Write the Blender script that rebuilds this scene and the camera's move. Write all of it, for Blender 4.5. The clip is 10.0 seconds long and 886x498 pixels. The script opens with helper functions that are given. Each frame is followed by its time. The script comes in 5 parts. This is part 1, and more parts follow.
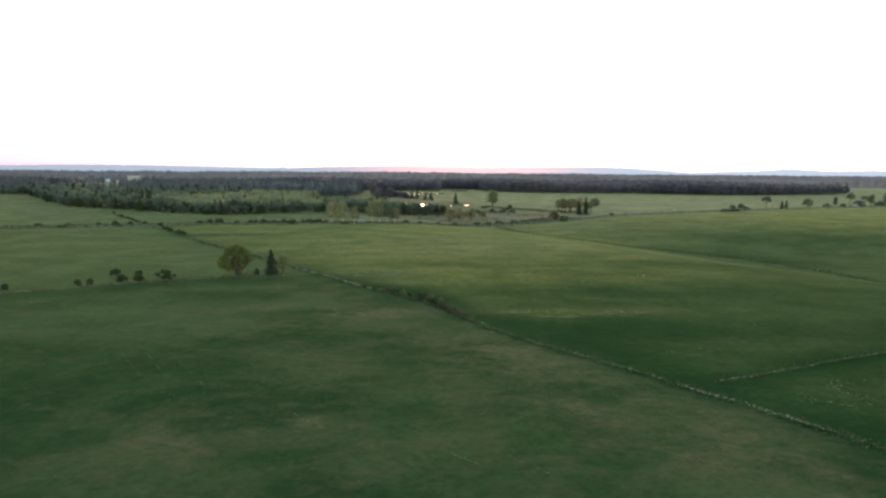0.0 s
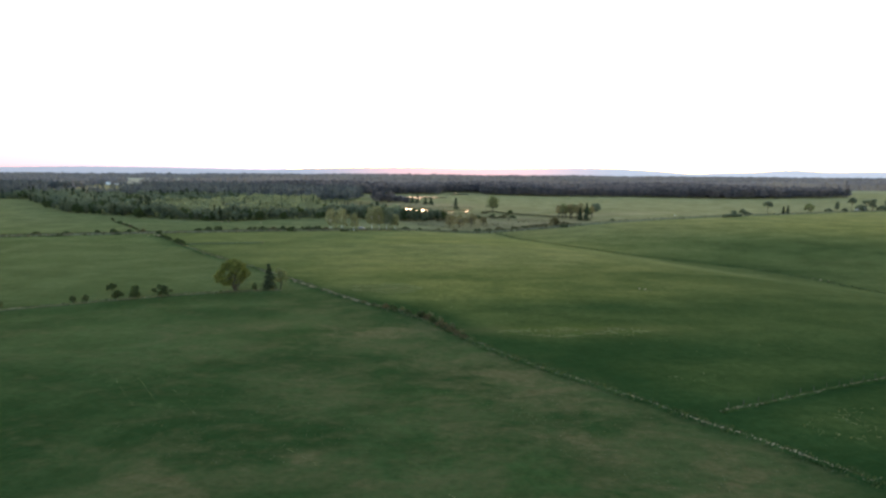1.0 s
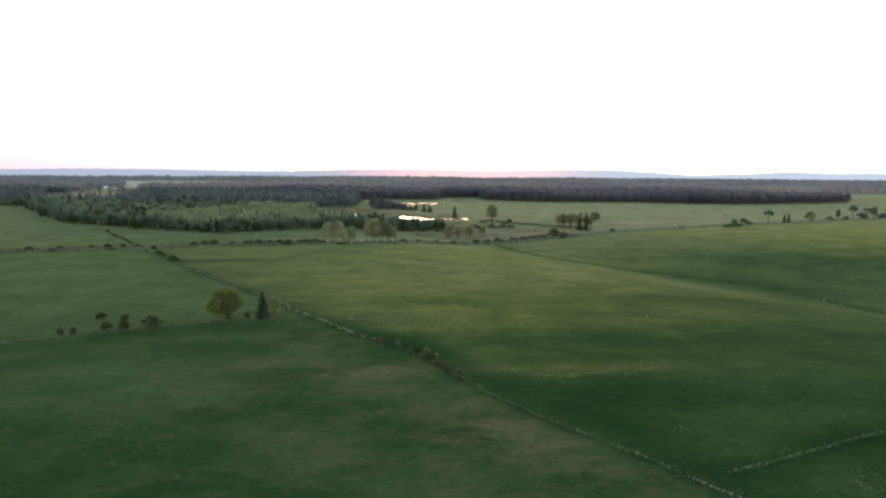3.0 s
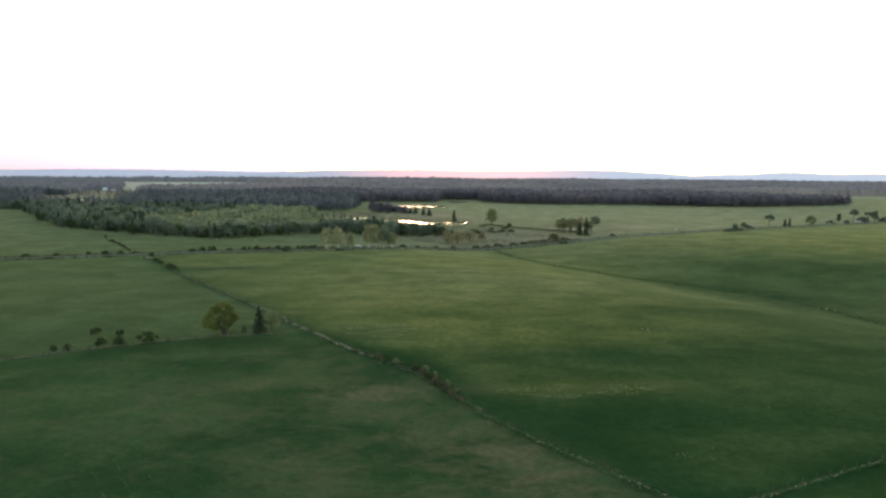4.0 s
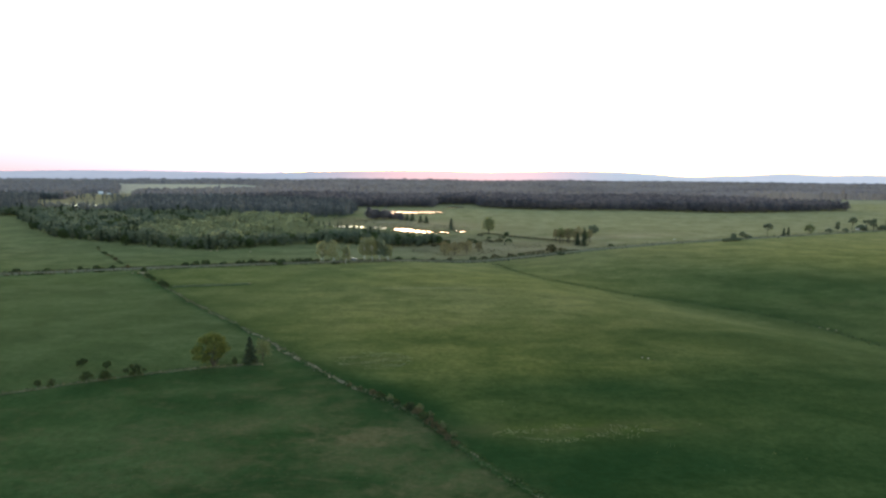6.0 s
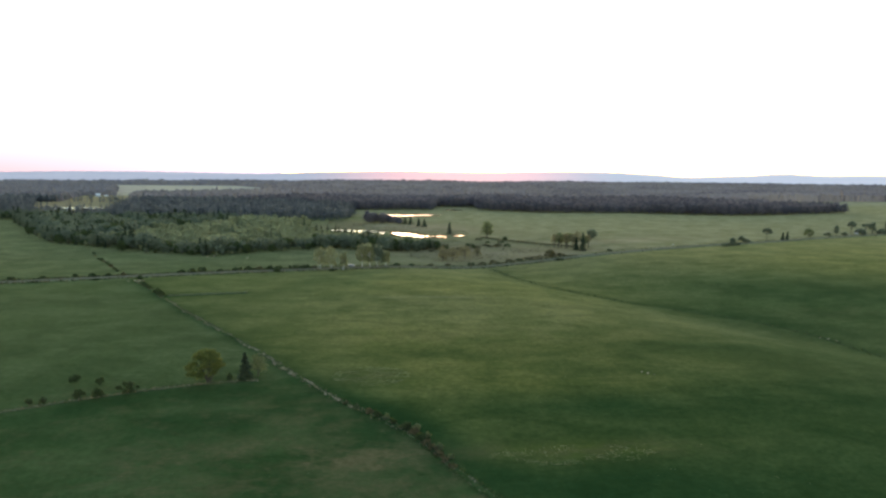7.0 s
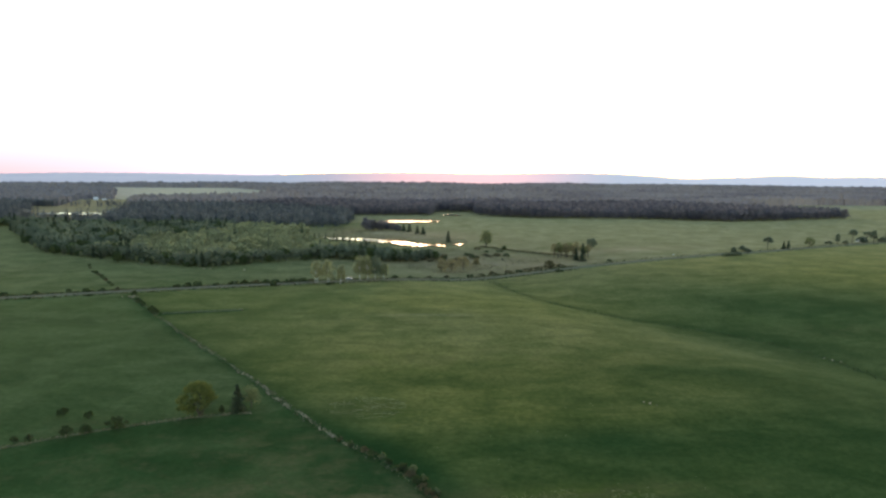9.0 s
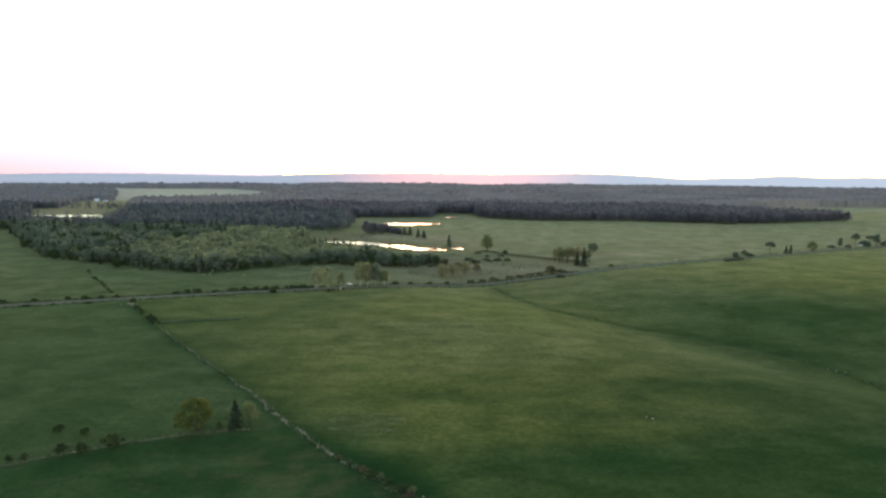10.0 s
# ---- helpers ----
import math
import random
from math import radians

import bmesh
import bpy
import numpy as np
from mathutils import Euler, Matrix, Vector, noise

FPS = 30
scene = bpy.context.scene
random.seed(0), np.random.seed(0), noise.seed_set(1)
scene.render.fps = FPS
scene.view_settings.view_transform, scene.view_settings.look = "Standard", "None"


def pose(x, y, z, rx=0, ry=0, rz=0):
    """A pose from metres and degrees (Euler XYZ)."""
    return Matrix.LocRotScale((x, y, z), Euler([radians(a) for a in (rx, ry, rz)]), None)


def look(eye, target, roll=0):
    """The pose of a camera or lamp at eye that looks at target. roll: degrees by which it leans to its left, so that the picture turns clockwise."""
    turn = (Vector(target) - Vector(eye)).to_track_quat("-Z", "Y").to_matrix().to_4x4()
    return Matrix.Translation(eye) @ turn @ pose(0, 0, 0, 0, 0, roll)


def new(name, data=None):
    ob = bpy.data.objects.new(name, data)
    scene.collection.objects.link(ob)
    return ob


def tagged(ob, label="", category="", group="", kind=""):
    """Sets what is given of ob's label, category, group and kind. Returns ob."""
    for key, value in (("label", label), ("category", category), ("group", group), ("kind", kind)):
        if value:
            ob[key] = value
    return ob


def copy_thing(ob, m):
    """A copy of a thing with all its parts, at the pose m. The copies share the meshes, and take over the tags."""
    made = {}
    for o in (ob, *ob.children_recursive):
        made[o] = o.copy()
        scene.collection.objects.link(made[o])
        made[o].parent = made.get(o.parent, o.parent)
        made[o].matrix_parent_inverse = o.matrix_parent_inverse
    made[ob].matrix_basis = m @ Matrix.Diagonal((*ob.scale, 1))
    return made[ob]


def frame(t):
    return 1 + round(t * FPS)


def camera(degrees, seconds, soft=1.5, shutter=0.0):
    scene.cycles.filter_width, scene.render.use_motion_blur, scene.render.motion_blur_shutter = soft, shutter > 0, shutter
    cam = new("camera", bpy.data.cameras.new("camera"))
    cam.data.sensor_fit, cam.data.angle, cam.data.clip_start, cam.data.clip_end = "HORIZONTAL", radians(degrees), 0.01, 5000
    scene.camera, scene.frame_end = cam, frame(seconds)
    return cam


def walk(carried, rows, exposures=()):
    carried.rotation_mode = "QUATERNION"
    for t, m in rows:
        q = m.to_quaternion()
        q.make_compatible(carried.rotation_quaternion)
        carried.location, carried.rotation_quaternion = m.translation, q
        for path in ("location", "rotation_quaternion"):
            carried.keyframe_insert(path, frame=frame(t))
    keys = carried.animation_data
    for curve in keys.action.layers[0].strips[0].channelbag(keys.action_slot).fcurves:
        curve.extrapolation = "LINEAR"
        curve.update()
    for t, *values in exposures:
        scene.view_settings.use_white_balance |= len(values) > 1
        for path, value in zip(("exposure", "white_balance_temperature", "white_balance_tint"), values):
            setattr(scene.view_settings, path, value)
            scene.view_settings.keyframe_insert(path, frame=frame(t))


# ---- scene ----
cam = camera(72.0, 10.0, soft=2.5)
PATH = (  # seconds, place, yaw, pitch, roll
    (0, 0.00, 0.00, 33.00, 0.00, -7.49, 0.40),
    (0.5, 0.12, 1.23, 34.79, 0.04, -7.43, 0.37),
    (1, 0.24, 2.47, 36.58, 0.05, -7.39, 0.36),
    (1.5, 0.36, 3.71, 38.39, 0.02, -7.37, 0.35),
    (2, 0.48, 4.96, 40.19, -0.03, -7.36, 0.32),
    (2.5, 0.61, 6.21, 42.00, -0.02, -7.34, 0.30),
    (4, 1.00, 9.96, 47.46, -0.04, -7.34, 0.30),
    (4.5, 1.13, 11.21, 49.28, -0.06, -7.34, 0.30),
    (5, 1.27, 12.46, 51.10, -0.11, -7.33, 0.30),
    (5.5, 1.40, 13.71, 52.92, -0.19, -7.32, 0.31),
    (7, 1.80, 17.43, 58.36, -0.41, -7.30, 0.30),
    (7.5, 1.94, 18.66, 60.17, -0.48, -7.28, 0.28),
    (8, 2.07, 19.88, 61.97, -0.53, -7.27, 0.29),
    (8.5, 2.20, 21.10, 63.77, -0.54, -7.27, 0.29),
    (9, 2.33, 22.31, 65.56, -0.47, -7.27, 0.29),
    (9.5, 2.46, 23.51, 67.34, -0.42, -7.28, 0.27),
    (10, 2.59, 24.71, 69.11, -0.37, -7.27, 0.28),
)
EXPOSURE = 2.5
walk(cam, [(t, pose(x, y, z, 90 + p, 0, a) @ pose(0, 0, 0, 0, 0, r)) for t, x, y, z, a, p, r in PATH],
     exposures=((0, EXPOSURE + 0.13, 8000, 16), (10, EXPOSURE + 0.01, 8000, 16)))

# ---- light: the sun sits on the horizon straight ahead ----
SUN_UP = 6.5
world = bpy.data.worlds.new("world")
scene.world = world
world.use_nodes = True
wn = world.node_tree
sky = wn.nodes.new("ShaderNodeTexSky")
sky.sky_type, sky.sun_disc = "NISHITA", False
sky.sun_elevation, sky.sun_rotation = radians(SUN_UP), 0.0
sky.altitude, sky.air_density, sky.dust_density, sky.ozone_density = 60, 1.0, 0.15, 2.0


def world_math(op, a, b=0.0, clamp=False):
    x = wn.nodes.new("ShaderNodeMath")
    x.operation, x.use_clamp = op, clamp
    for sock, val in zip(x.inputs, (a, b)):
        if isinstance(val, float):
            sock.default_value = val
        else:
            wn.links.new(val, sock)
    return x.outputs[0]


# a pink dusk haze lies low in the sky, away from the sun on one side
toward = wn.nodes.new("ShaderNodeSeparateXYZ")
wn.links.new(wn.nodes.new("ShaderNodeTexCoord").outputs["Generated"], toward.inputs[0])
low = world_math("SUBTRACT", 1.0, world_math("DIVIDE", toward.outputs["Z"], 0.044), True)
aside = world_math("DIVIDE", world_math("SUBTRACT", -0.24, toward.outputs["X"]), 0.38, True)
pink = world_math("MULTIPLY", world_math("POWER", low, 0.8), aside, True)
haze = wn.nodes.new("ShaderNodeMix")
haze.data_type = "RGBA"
wn.links.new(pink, haze.inputs[0])
haze.inputs[6].default_value, haze.inputs[7].default_value = (1.6, 1.45, 1.9, 1), (1.35, 0.90, 1.10, 1)
dusk = wn.nodes.new("ShaderNodeMix")
dusk.data_type, dusk.blend_type = "RGBA", "DARKEN"
wn.links.new(world_math("MULTIPLY", pink, 40.0, True), dusk.inputs[0])
wn.links.new(sky.outputs[0], dusk.inputs[6])
wn.links.new(haze.outputs[2], dusk.inputs[7])
wn.links.new(dusk.outputs[2], wn.nodes["Background"].inputs[0])
wn.nodes["Background"].inputs[1].default_value = 0.15
sun = new("sun", bpy.data.lights.new("sun", "SUN"))
sun.data.energy, sun.data.angle, sun.data.color = 0.15, radians(10.0), (1.0, 0.62, 0.42)
sun.matrix_world = look((0, 0, 0), (0, -1, -math.tan(radians(SUN_UP))))

# ---- materials ----
MATS = {}


def nodes_of(name, rough=0.9, spec=0.2):
    m = bpy.data.materials.new(name)
    m.use_nodes = True
    nt = m.node_tree
    b = nt.nodes["Principled BSDF"]
    b.inputs["Roughness"].default_value = rough
    b.inputs["Specular IOR Level"].default_value = spec
    MATS[name] = m
    return m, nt, b


def coords(nt, scale=(1, 1, 1)):
    g = nt.nodes.new("ShaderNodeNewGeometry")
    v = nt.nodes.new("ShaderNodeVectorMath")
    v.operation = "MULTIPLY"
    v.inputs[1].default_value = scale
    nt.links.new(g.outputs["Position"], v.inputs[0])
    return v.outputs[0]


def noise_out(nt, vec, scale, detail=4.0, rough=0.6, distort=0.0):
    n = nt.nodes.new("ShaderNodeTexNoise")
    n.inputs["Scale"].default_value, n.inputs["Detail"].default_value, n.inputs["Roughness"].default_value = scale, detail, rough
    n.inputs["Distortion"].default_value = distort
    nt.links.new(vec, n.inputs["Vector"])
    return n.outputs["Fac"]


def ramp(nt, fac, lo, hi):
    r = nt.nodes.new("ShaderNodeMapRange")
    r.inputs["From Min"].default_value, r.inputs["From Max"].default_value = lo, hi
    nt.links.new(fac, r.inputs["Value"])
    return r.outputs[0]


def mix(nt, fac, a, b):
    x = nt.nodes.new("ShaderNodeMix")
    x.data_type = "RGBA"
    for sock, val in ((x.inputs[0], fac), (x.inputs[6], a), (x.inputs[7], b)):
        if isinstance(val, (tuple, list)):
            sock.default_value = (*val, 1) if len(val) == 3 else val
        elif isinstance(val, float):
            sock.default_value = val
        else:
            nt.links.new(val, sock)
    return x.outputs[2]


def math_out(nt, op, a, b):
    x = nt.nodes.new("ShaderNodeMath")
    x.operation = op
    x.use_clamp = True
    for sock, val in zip(x.inputs, (a, b)):
        if isinstance(val, float):
            sock.default_value = val
        else:
            nt.links.new(val, sock)
    return x.outputs[0]


def attribute(nt, name):
    a = nt.nodes.new("ShaderNodeAttribute")
    a.attribute_name = name
    return a.outputs["Fac"]


def bump(nt, b, fac, strength, distance):
    x = nt.nodes.new("ShaderNodeBump")
    x.inputs["Strength"].default_value, x.inputs["Distance"].default_value = strength, distance
    nt.links.new(fac, x.inputs["Height"])
    nt.links.new(x.outputs[0], b.inputs["Normal"])


def plain(name, c1, c2, scale=1.0, rough=0.9, spec=0.2, fine=12.0, bumped=0.0, island=False, c3=None):
    """Two colours mixed by noise at two scales, and a third one by random island or object."""
    m, nt, b = nodes_of(name, rough, spec)
    vec = coords(nt)
    f = math_out(nt, "ADD", math_out(nt, "MULTIPLY", ramp(nt, noise_out(nt, vec, scale), 0.3, 0.7), 0.6),
                 math_out(nt, "MULTIPLY", ramp(nt, noise_out(nt, vec, fine * scale), 0.3, 0.7), 0.4))
    col = mix(nt, f, c1, c2)
    if c3 is not None:
        if island:
            g = nt.nodes.new("ShaderNodeNewGeometry").outputs["Random Per Island"]
        else:
            g = nt.nodes.new("ShaderNodeObjectInfo").outputs["Random"]
        col = mix(nt, math_out(nt, "MULTIPLY", g, 0.75), col, c3)
    nt.links.new(col, b.inputs["Base Color"])
    if bumped:
        bump(nt, b, noise_out(nt, vec, fine * scale), 0.6, bumped)
    return m


def leafy(name, c1, c2, c3, glow=0.35):
    """Leaves: per-clump colour, light passing through."""
    m, nt, b = nodes_of(name, 0.75, 0.15)
    vec = coords(nt)
    isl = nt.nodes.new("ShaderNodeNewGeometry").outputs["Random Per Island"]
    col = mix(nt, isl, c1, c2)
    col = mix(nt, ramp(nt, noise_out(nt, vec, 0.25, 2.0), 0.35, 0.7), col, c3)
    nt.links.new(col, b.inputs["Base Color"])
    tr = nt.nodes.new("ShaderNodeBsdfTranslucent")
    nt.links.new(col, tr.inputs["Color"])
    sh = nt.nodes.new("ShaderNodeMixShader")
    sh.inputs[0].default_value = glow
    nt.links.new(b.outputs[0], sh.inputs[1])
    nt.links.new(tr.outputs[0], sh.inputs[2])
    nt.links.new(sh.outputs[0], nt.nodes["Material Output"].inputs[0])
    return m


def ground_material():
    m, nt, b = nodes_of("meadow_grass", 1.0, 0.0)
    b.inputs["Sheen Roughness"].default_value = 0.24
    b.inputs["Sheen Tint"].default_value = (0.86, 0.88, 0.46, 1)
    vec = coords(nt, (1, 1, 0))
    big = ramp(nt, noise_out(nt, vec, 0.020, 4.0, 0.55), 0.42, 0.58)
    mid = ramp(nt, noise_out(nt, coords(nt, (0.8, 1.0, 0)), 0.055, 5.0, 0.58), 0.43, 0.60)
    streak = ramp(nt, noise_out(nt, coords(nt, (0.6, 1.0, 0)), 0.20, 5.0, 0.65), 0.44, 0.60)
    fine = ramp(nt, noise_out(nt, coords(nt, (0.9, 1.0, 0)), 0.55, 5.0, 0.72), 0.40, 0.60)
    blades = ramp(nt, noise_out(nt, vec, 3.0, 2.0, 0.7), 0.3, 0.7)
    green = mix(nt, big, (0.020, 0.047, 0.016), (0.038, 0.070, 0.023))
    green = mix(nt, math_out(nt, "MULTIPLY", mid, 0.65), green, (0.066, 0.098, 0.036))
    # yellower field grass, with the low sun's warm veil added to the colour
    warm = mix(nt, math_out(nt, "ADD", math_out(nt, "MULTIPLY", mid, 0.65), math_out(nt, "MULTIPLY", big, 0.35)), (0.104, 0.110, 0.024), (0.196, 0.166, 0.040))
    col = mix(nt, attribute(nt, "warm"), green, warm)
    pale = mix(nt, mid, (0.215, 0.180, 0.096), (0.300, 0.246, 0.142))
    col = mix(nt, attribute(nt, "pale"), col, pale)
    lush = mix(nt, mid, (0.013, 0.040, 0.013), (0.026, 0.056, 0.018))
    col = mix(nt, attribute(nt, "lush"), col, lush)
    dry = mix(nt, fine, (0.084, 0.066, 0.030), (0.168, 0.130, 0.062))
    wisp = ramp(nt, noise_out(nt, coords(nt, (0.62, 1.0, 0)), 0.10, 6.0, 0.62, 1.1), 0.45, 0.60)
    wisp_fine = ramp(nt, noise_out(nt, coords(nt, (0.65, 1.0, 0)), 0.42, 6.0, 0.70, 0.8), 0.42, 0.62)
    wet = ramp(nt, noise_out(nt, coords(nt, (0.55, 1.0, 0)), 0.075, 6.0, 0.64, 0.9), 0.50, 0.64)
    dryness = math_out(nt, "MULTIPLY", attribute(nt, "dry"), math_out(nt, "ADD", math_out(nt, "MULTIPLY", mid, 0.8), math_out(nt, "MULTIPLY", streak, 0.5)))
    dryness = math_out(nt, "MULTIPLY", dryness, math_out(nt, "ADD", 0.42, math_out(nt, "ADD", math_out(nt, "MULTIPLY", wisp, 0.65), math_out(nt, "MULTIPLY", wisp_fine, 0.45))))
    dryness = math_out(nt, "ADD", dryness, math_out(nt, "MULTIPLY", attribute(nt, "rough"), math_out(nt, "MULTIPLY", wisp, math_out(nt, "MULTIPLY", wisp_fine, 0.55))))
    col = mix(nt, math_out(nt, "MULTIPLY", streak, 0.38), col, mix(nt, 0.5, col, (0.006, 0.020, 0.006)))
    col = mix(nt, math_out(nt, "MULTIPLY", wet, 0.55), col, mix(nt, 0.6, col, (0.006, 0.026, 0.007)))
    col = mix(nt, dryness, col, dry)
    col = mix(nt, math_out(nt, "MULTIPLY", fine, 0.65), col, mix(nt, 0.5, col, (0.004, 0.016, 0.003)))
    clump = ramp(nt, noise_out(nt, coords(nt, (0.8, 1.0, 0)), 1.1, 4.0, 0.7), 0.42, 0.62)
    col = mix(nt, math_out(nt, "MULTIPLY", clump, 0.45), col, mix(nt, 0.5, col, (0.006, 0.020, 0.004)))
    col = mix(nt, math_out(nt, "MULTIPLY", blades, 0.30), col, mix(nt, 0.5, col, (0.06, 0.085, 0.02)))
    patchy = math_out(nt, "MULTIPLY", attribute(nt, "stubble"), math_out(nt, "ADD", 0.68, math_out(nt, "MULTIPLY", streak, 0.4)))
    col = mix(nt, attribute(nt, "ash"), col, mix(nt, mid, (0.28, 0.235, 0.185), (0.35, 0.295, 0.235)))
    col = mix(nt, patchy, col, mix(nt, mid, (0.225, 0.152, 0.094), (0.305, 0.216, 0.140)))
    nt.links.new(col, b.inputs["Base Color"])
    nt.links.new(math_out(nt, "MULTIPLY", 0.070, math_out(nt, "SUBTRACT", 1.0, math_out(nt, "MULTIPLY", attribute(nt, "lush"), 0.55))), b.inputs["Sheen Weight"])
    bump(nt, b, fine, 0.35, 0.15)
    return m


def far_canopy_material():
    """Far woods: brown, grey and green stands side by side, pale crowns here and there, haze mixed into the colours."""
    m, nt, b = nodes_of("far_canopy", 0.95, 0.05)
    stands = ramp(nt, noise_out(nt, coords(nt, (0.45, 1, 0)), 0.010, 4.0, 0.6), 0.38, 0.62)
    groves = ramp(nt, noise_out(nt, coords(nt, (0.6, 1, 0)), 0.045, 4.0, 0.7), 0.40, 0.62)
    crowns = ramp(nt, noise_out(nt, coords(nt), 0.16, 3.0, 0.7), 0.35, 0.7)
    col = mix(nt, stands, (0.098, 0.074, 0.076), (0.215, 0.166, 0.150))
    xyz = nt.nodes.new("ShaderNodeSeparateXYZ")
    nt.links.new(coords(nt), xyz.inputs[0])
    # bluish distance haze of the western side, mixed into the canopy colour
    west_haze = math_out(nt, "MULTIPLY", ramp(nt, xyz.outputs["X"], -350.0, -900.0), math_out(nt, "ADD", 0.4, math_out(nt, "MULTIPLY", stands, 0.4)))
    col = mix(nt, west_haze, col, (0.086, 0.092, 0.104))
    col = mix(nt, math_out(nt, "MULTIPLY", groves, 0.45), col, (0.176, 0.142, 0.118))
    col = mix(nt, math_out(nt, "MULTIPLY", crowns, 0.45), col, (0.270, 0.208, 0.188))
    nt.links.new(col, b.inputs["Base Color"])
    return m


def hill_material():
    """A far backdrop of ridges: haze in the base colour, the setting sun's glow as emission."""
    m, nt, b = nodes_of("hill_haze", 1.0, 0.0)
    vec = coords(nt)
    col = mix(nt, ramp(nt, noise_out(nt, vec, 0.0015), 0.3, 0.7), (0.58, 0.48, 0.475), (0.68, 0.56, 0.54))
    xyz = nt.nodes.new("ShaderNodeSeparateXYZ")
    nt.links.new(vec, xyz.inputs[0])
    # paler toward +x, where thicker haze is put into the base colour
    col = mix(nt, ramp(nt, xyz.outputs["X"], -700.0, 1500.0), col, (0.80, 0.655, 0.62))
    nt.links.new(col, b.inputs["Base Color"])
    # pink emission paints the sunset glow onto ridges near the sun's bearing
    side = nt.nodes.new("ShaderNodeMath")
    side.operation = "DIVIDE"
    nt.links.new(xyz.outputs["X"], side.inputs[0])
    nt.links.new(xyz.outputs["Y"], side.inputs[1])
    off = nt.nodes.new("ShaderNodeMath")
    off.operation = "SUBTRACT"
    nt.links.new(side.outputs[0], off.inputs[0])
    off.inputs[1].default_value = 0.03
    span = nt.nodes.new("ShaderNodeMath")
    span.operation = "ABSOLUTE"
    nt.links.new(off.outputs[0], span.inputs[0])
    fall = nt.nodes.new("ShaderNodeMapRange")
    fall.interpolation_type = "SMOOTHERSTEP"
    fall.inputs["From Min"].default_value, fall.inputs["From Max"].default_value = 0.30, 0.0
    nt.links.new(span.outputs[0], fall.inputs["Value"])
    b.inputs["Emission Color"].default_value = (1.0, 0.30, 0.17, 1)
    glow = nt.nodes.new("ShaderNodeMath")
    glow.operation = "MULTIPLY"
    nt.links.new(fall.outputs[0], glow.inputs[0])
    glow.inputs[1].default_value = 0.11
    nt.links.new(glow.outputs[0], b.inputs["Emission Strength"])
    return m


ground_material()
plain("asphalt", (0.096, 0.078, 0.056), (0.146, 0.118, 0.086), 0.3, 1.0, 0.0, bumped=0.01)
plain("gravel_verge", (0.072, 0.086, 0.034), (0.140, 0.138, 0.068), 0.8, 0.95, 0.1, bumped=0.04)
plain("fieldstone", (0.100, 0.078, 0.046), (0.215, 0.170, 0.108), 1.5, 0.9, 0.1, bumped=0.03, island=True, c3=(0.46, 0.375, 0.25))
plain("fieldstone_single", (0.100, 0.078, 0.046), (0.215, 0.170, 0.108), 1.5, 0.9, 0.1, bumped=0.03, c3=(0.46, 0.375, 0.25))
plain("bark", (0.045, 0.036, 0.028), (0.085, 0.07, 0.055), 2.0, 0.95, 0.1, bumped=0.03)
plain("birch_bark", (0.34, 0.32, 0.28), (0.58, 0.55, 0.50), 1.2, 0.8, 0.2, bumped=0.01)
plain("straw_bank", (0.046, 0.062, 0.024), (0.096, 0.098, 0.048), 0.35, 0.95, 0.1, bumped=0.05)
leafy("oak_leaves", (0.068, 0.088, 0.022), (0.178, 0.184, 0.050), (0.114, 0.124, 0.034), 0.48)
leafy("spruce_needles", (0.030, 0.042, 0.024), (0.056, 0.068, 0.034), (0.040, 0.050, 0.030), 0.3)
# far pine and wood foliage: bluish grey distance haze put into the leaf colours
leafy("hazed_wood_needles", (0.090, 0.080, 0.090), (0.128, 0.114, 0.120), (0.106, 0.096, 0.108), 0.4)
leafy("hazed_pine_needles", (0.080, 0.086, 0.092), (0.114, 0.120, 0.122), (0.096, 0.102, 0.108), 0.4)
leafy("hazed_pine_leaves", (0.124, 0.128, 0.124), (0.178, 0.176, 0.158), (0.148, 0.150, 0.148), 0.5)
leafy("grey_leaves", (0.118, 0.138, 0.062), (0.180, 0.195, 0.085), (0.146, 0.164, 0.072), 0.5)
leafy("bush_leaves", (0.036, 0.060, 0.020), (0.078, 0.098, 0.034), (0.056, 0.068, 0.030), 0.4)
leafy("birch_leaves", (0.18, 0.19, 0.09), (0.29, 0.28, 0.15), (0.23, 0.225, 0.115), 0.5)
leafy("pale_leaves", (0.13, 0.115, 0.062), (0.21, 0.18, 0.10), (0.16, 0.14, 0.075), 0.5)
leafy("plantation_leaves", (0.180, 0.198, 0.104), (0.260, 0.268, 0.142), (0.216, 0.230, 0.122), 0.55)
leafy("edge_leaves", (0.098, 0.122, 0.080), (0.160, 0.178, 0.110), (0.126, 0.146, 0.096), 0.5)
# wood leaves greyed and lightened, haze included in their colour
leafy("hazed_wood_leaves", (0.150, 0.128, 0.134), (0.184, 0.156, 0.156), (0.164, 0.140, 0.146), 0.5)
leafy("willow_leaves", (0.180, 0.155, 0.080), (0.285, 0.240, 0.125), (0.225, 0.190, 0.098), 0.5)
leafy("russet_twigs", (0.078, 0.062, 0.030), (0.140, 0.112, 0.054), (0.104, 0.090, 0.042), 0.3)
leafy("sedge", (0.035, 0.055, 0.018), (0.075, 0.088, 0.034), (0.055, 0.065, 0.028), 0.3)
leafy("rank_grass", (0.036, 0.064, 0.022), (0.062, 0.090, 0.032), (0.048, 0.070, 0.026), 0.4)
leafy("flower_heads", (0.16, 0.17, 0.07), (0.36, 0.34, 0.17), (0.23, 0.22, 0.10), 0.1)
leafy("dead_grass", (0.11, 0.10, 0.055), (0.19, 0.165, 0.10), (0.145, 0.13, 0.075), 0.1)
far_canopy_material()
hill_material()
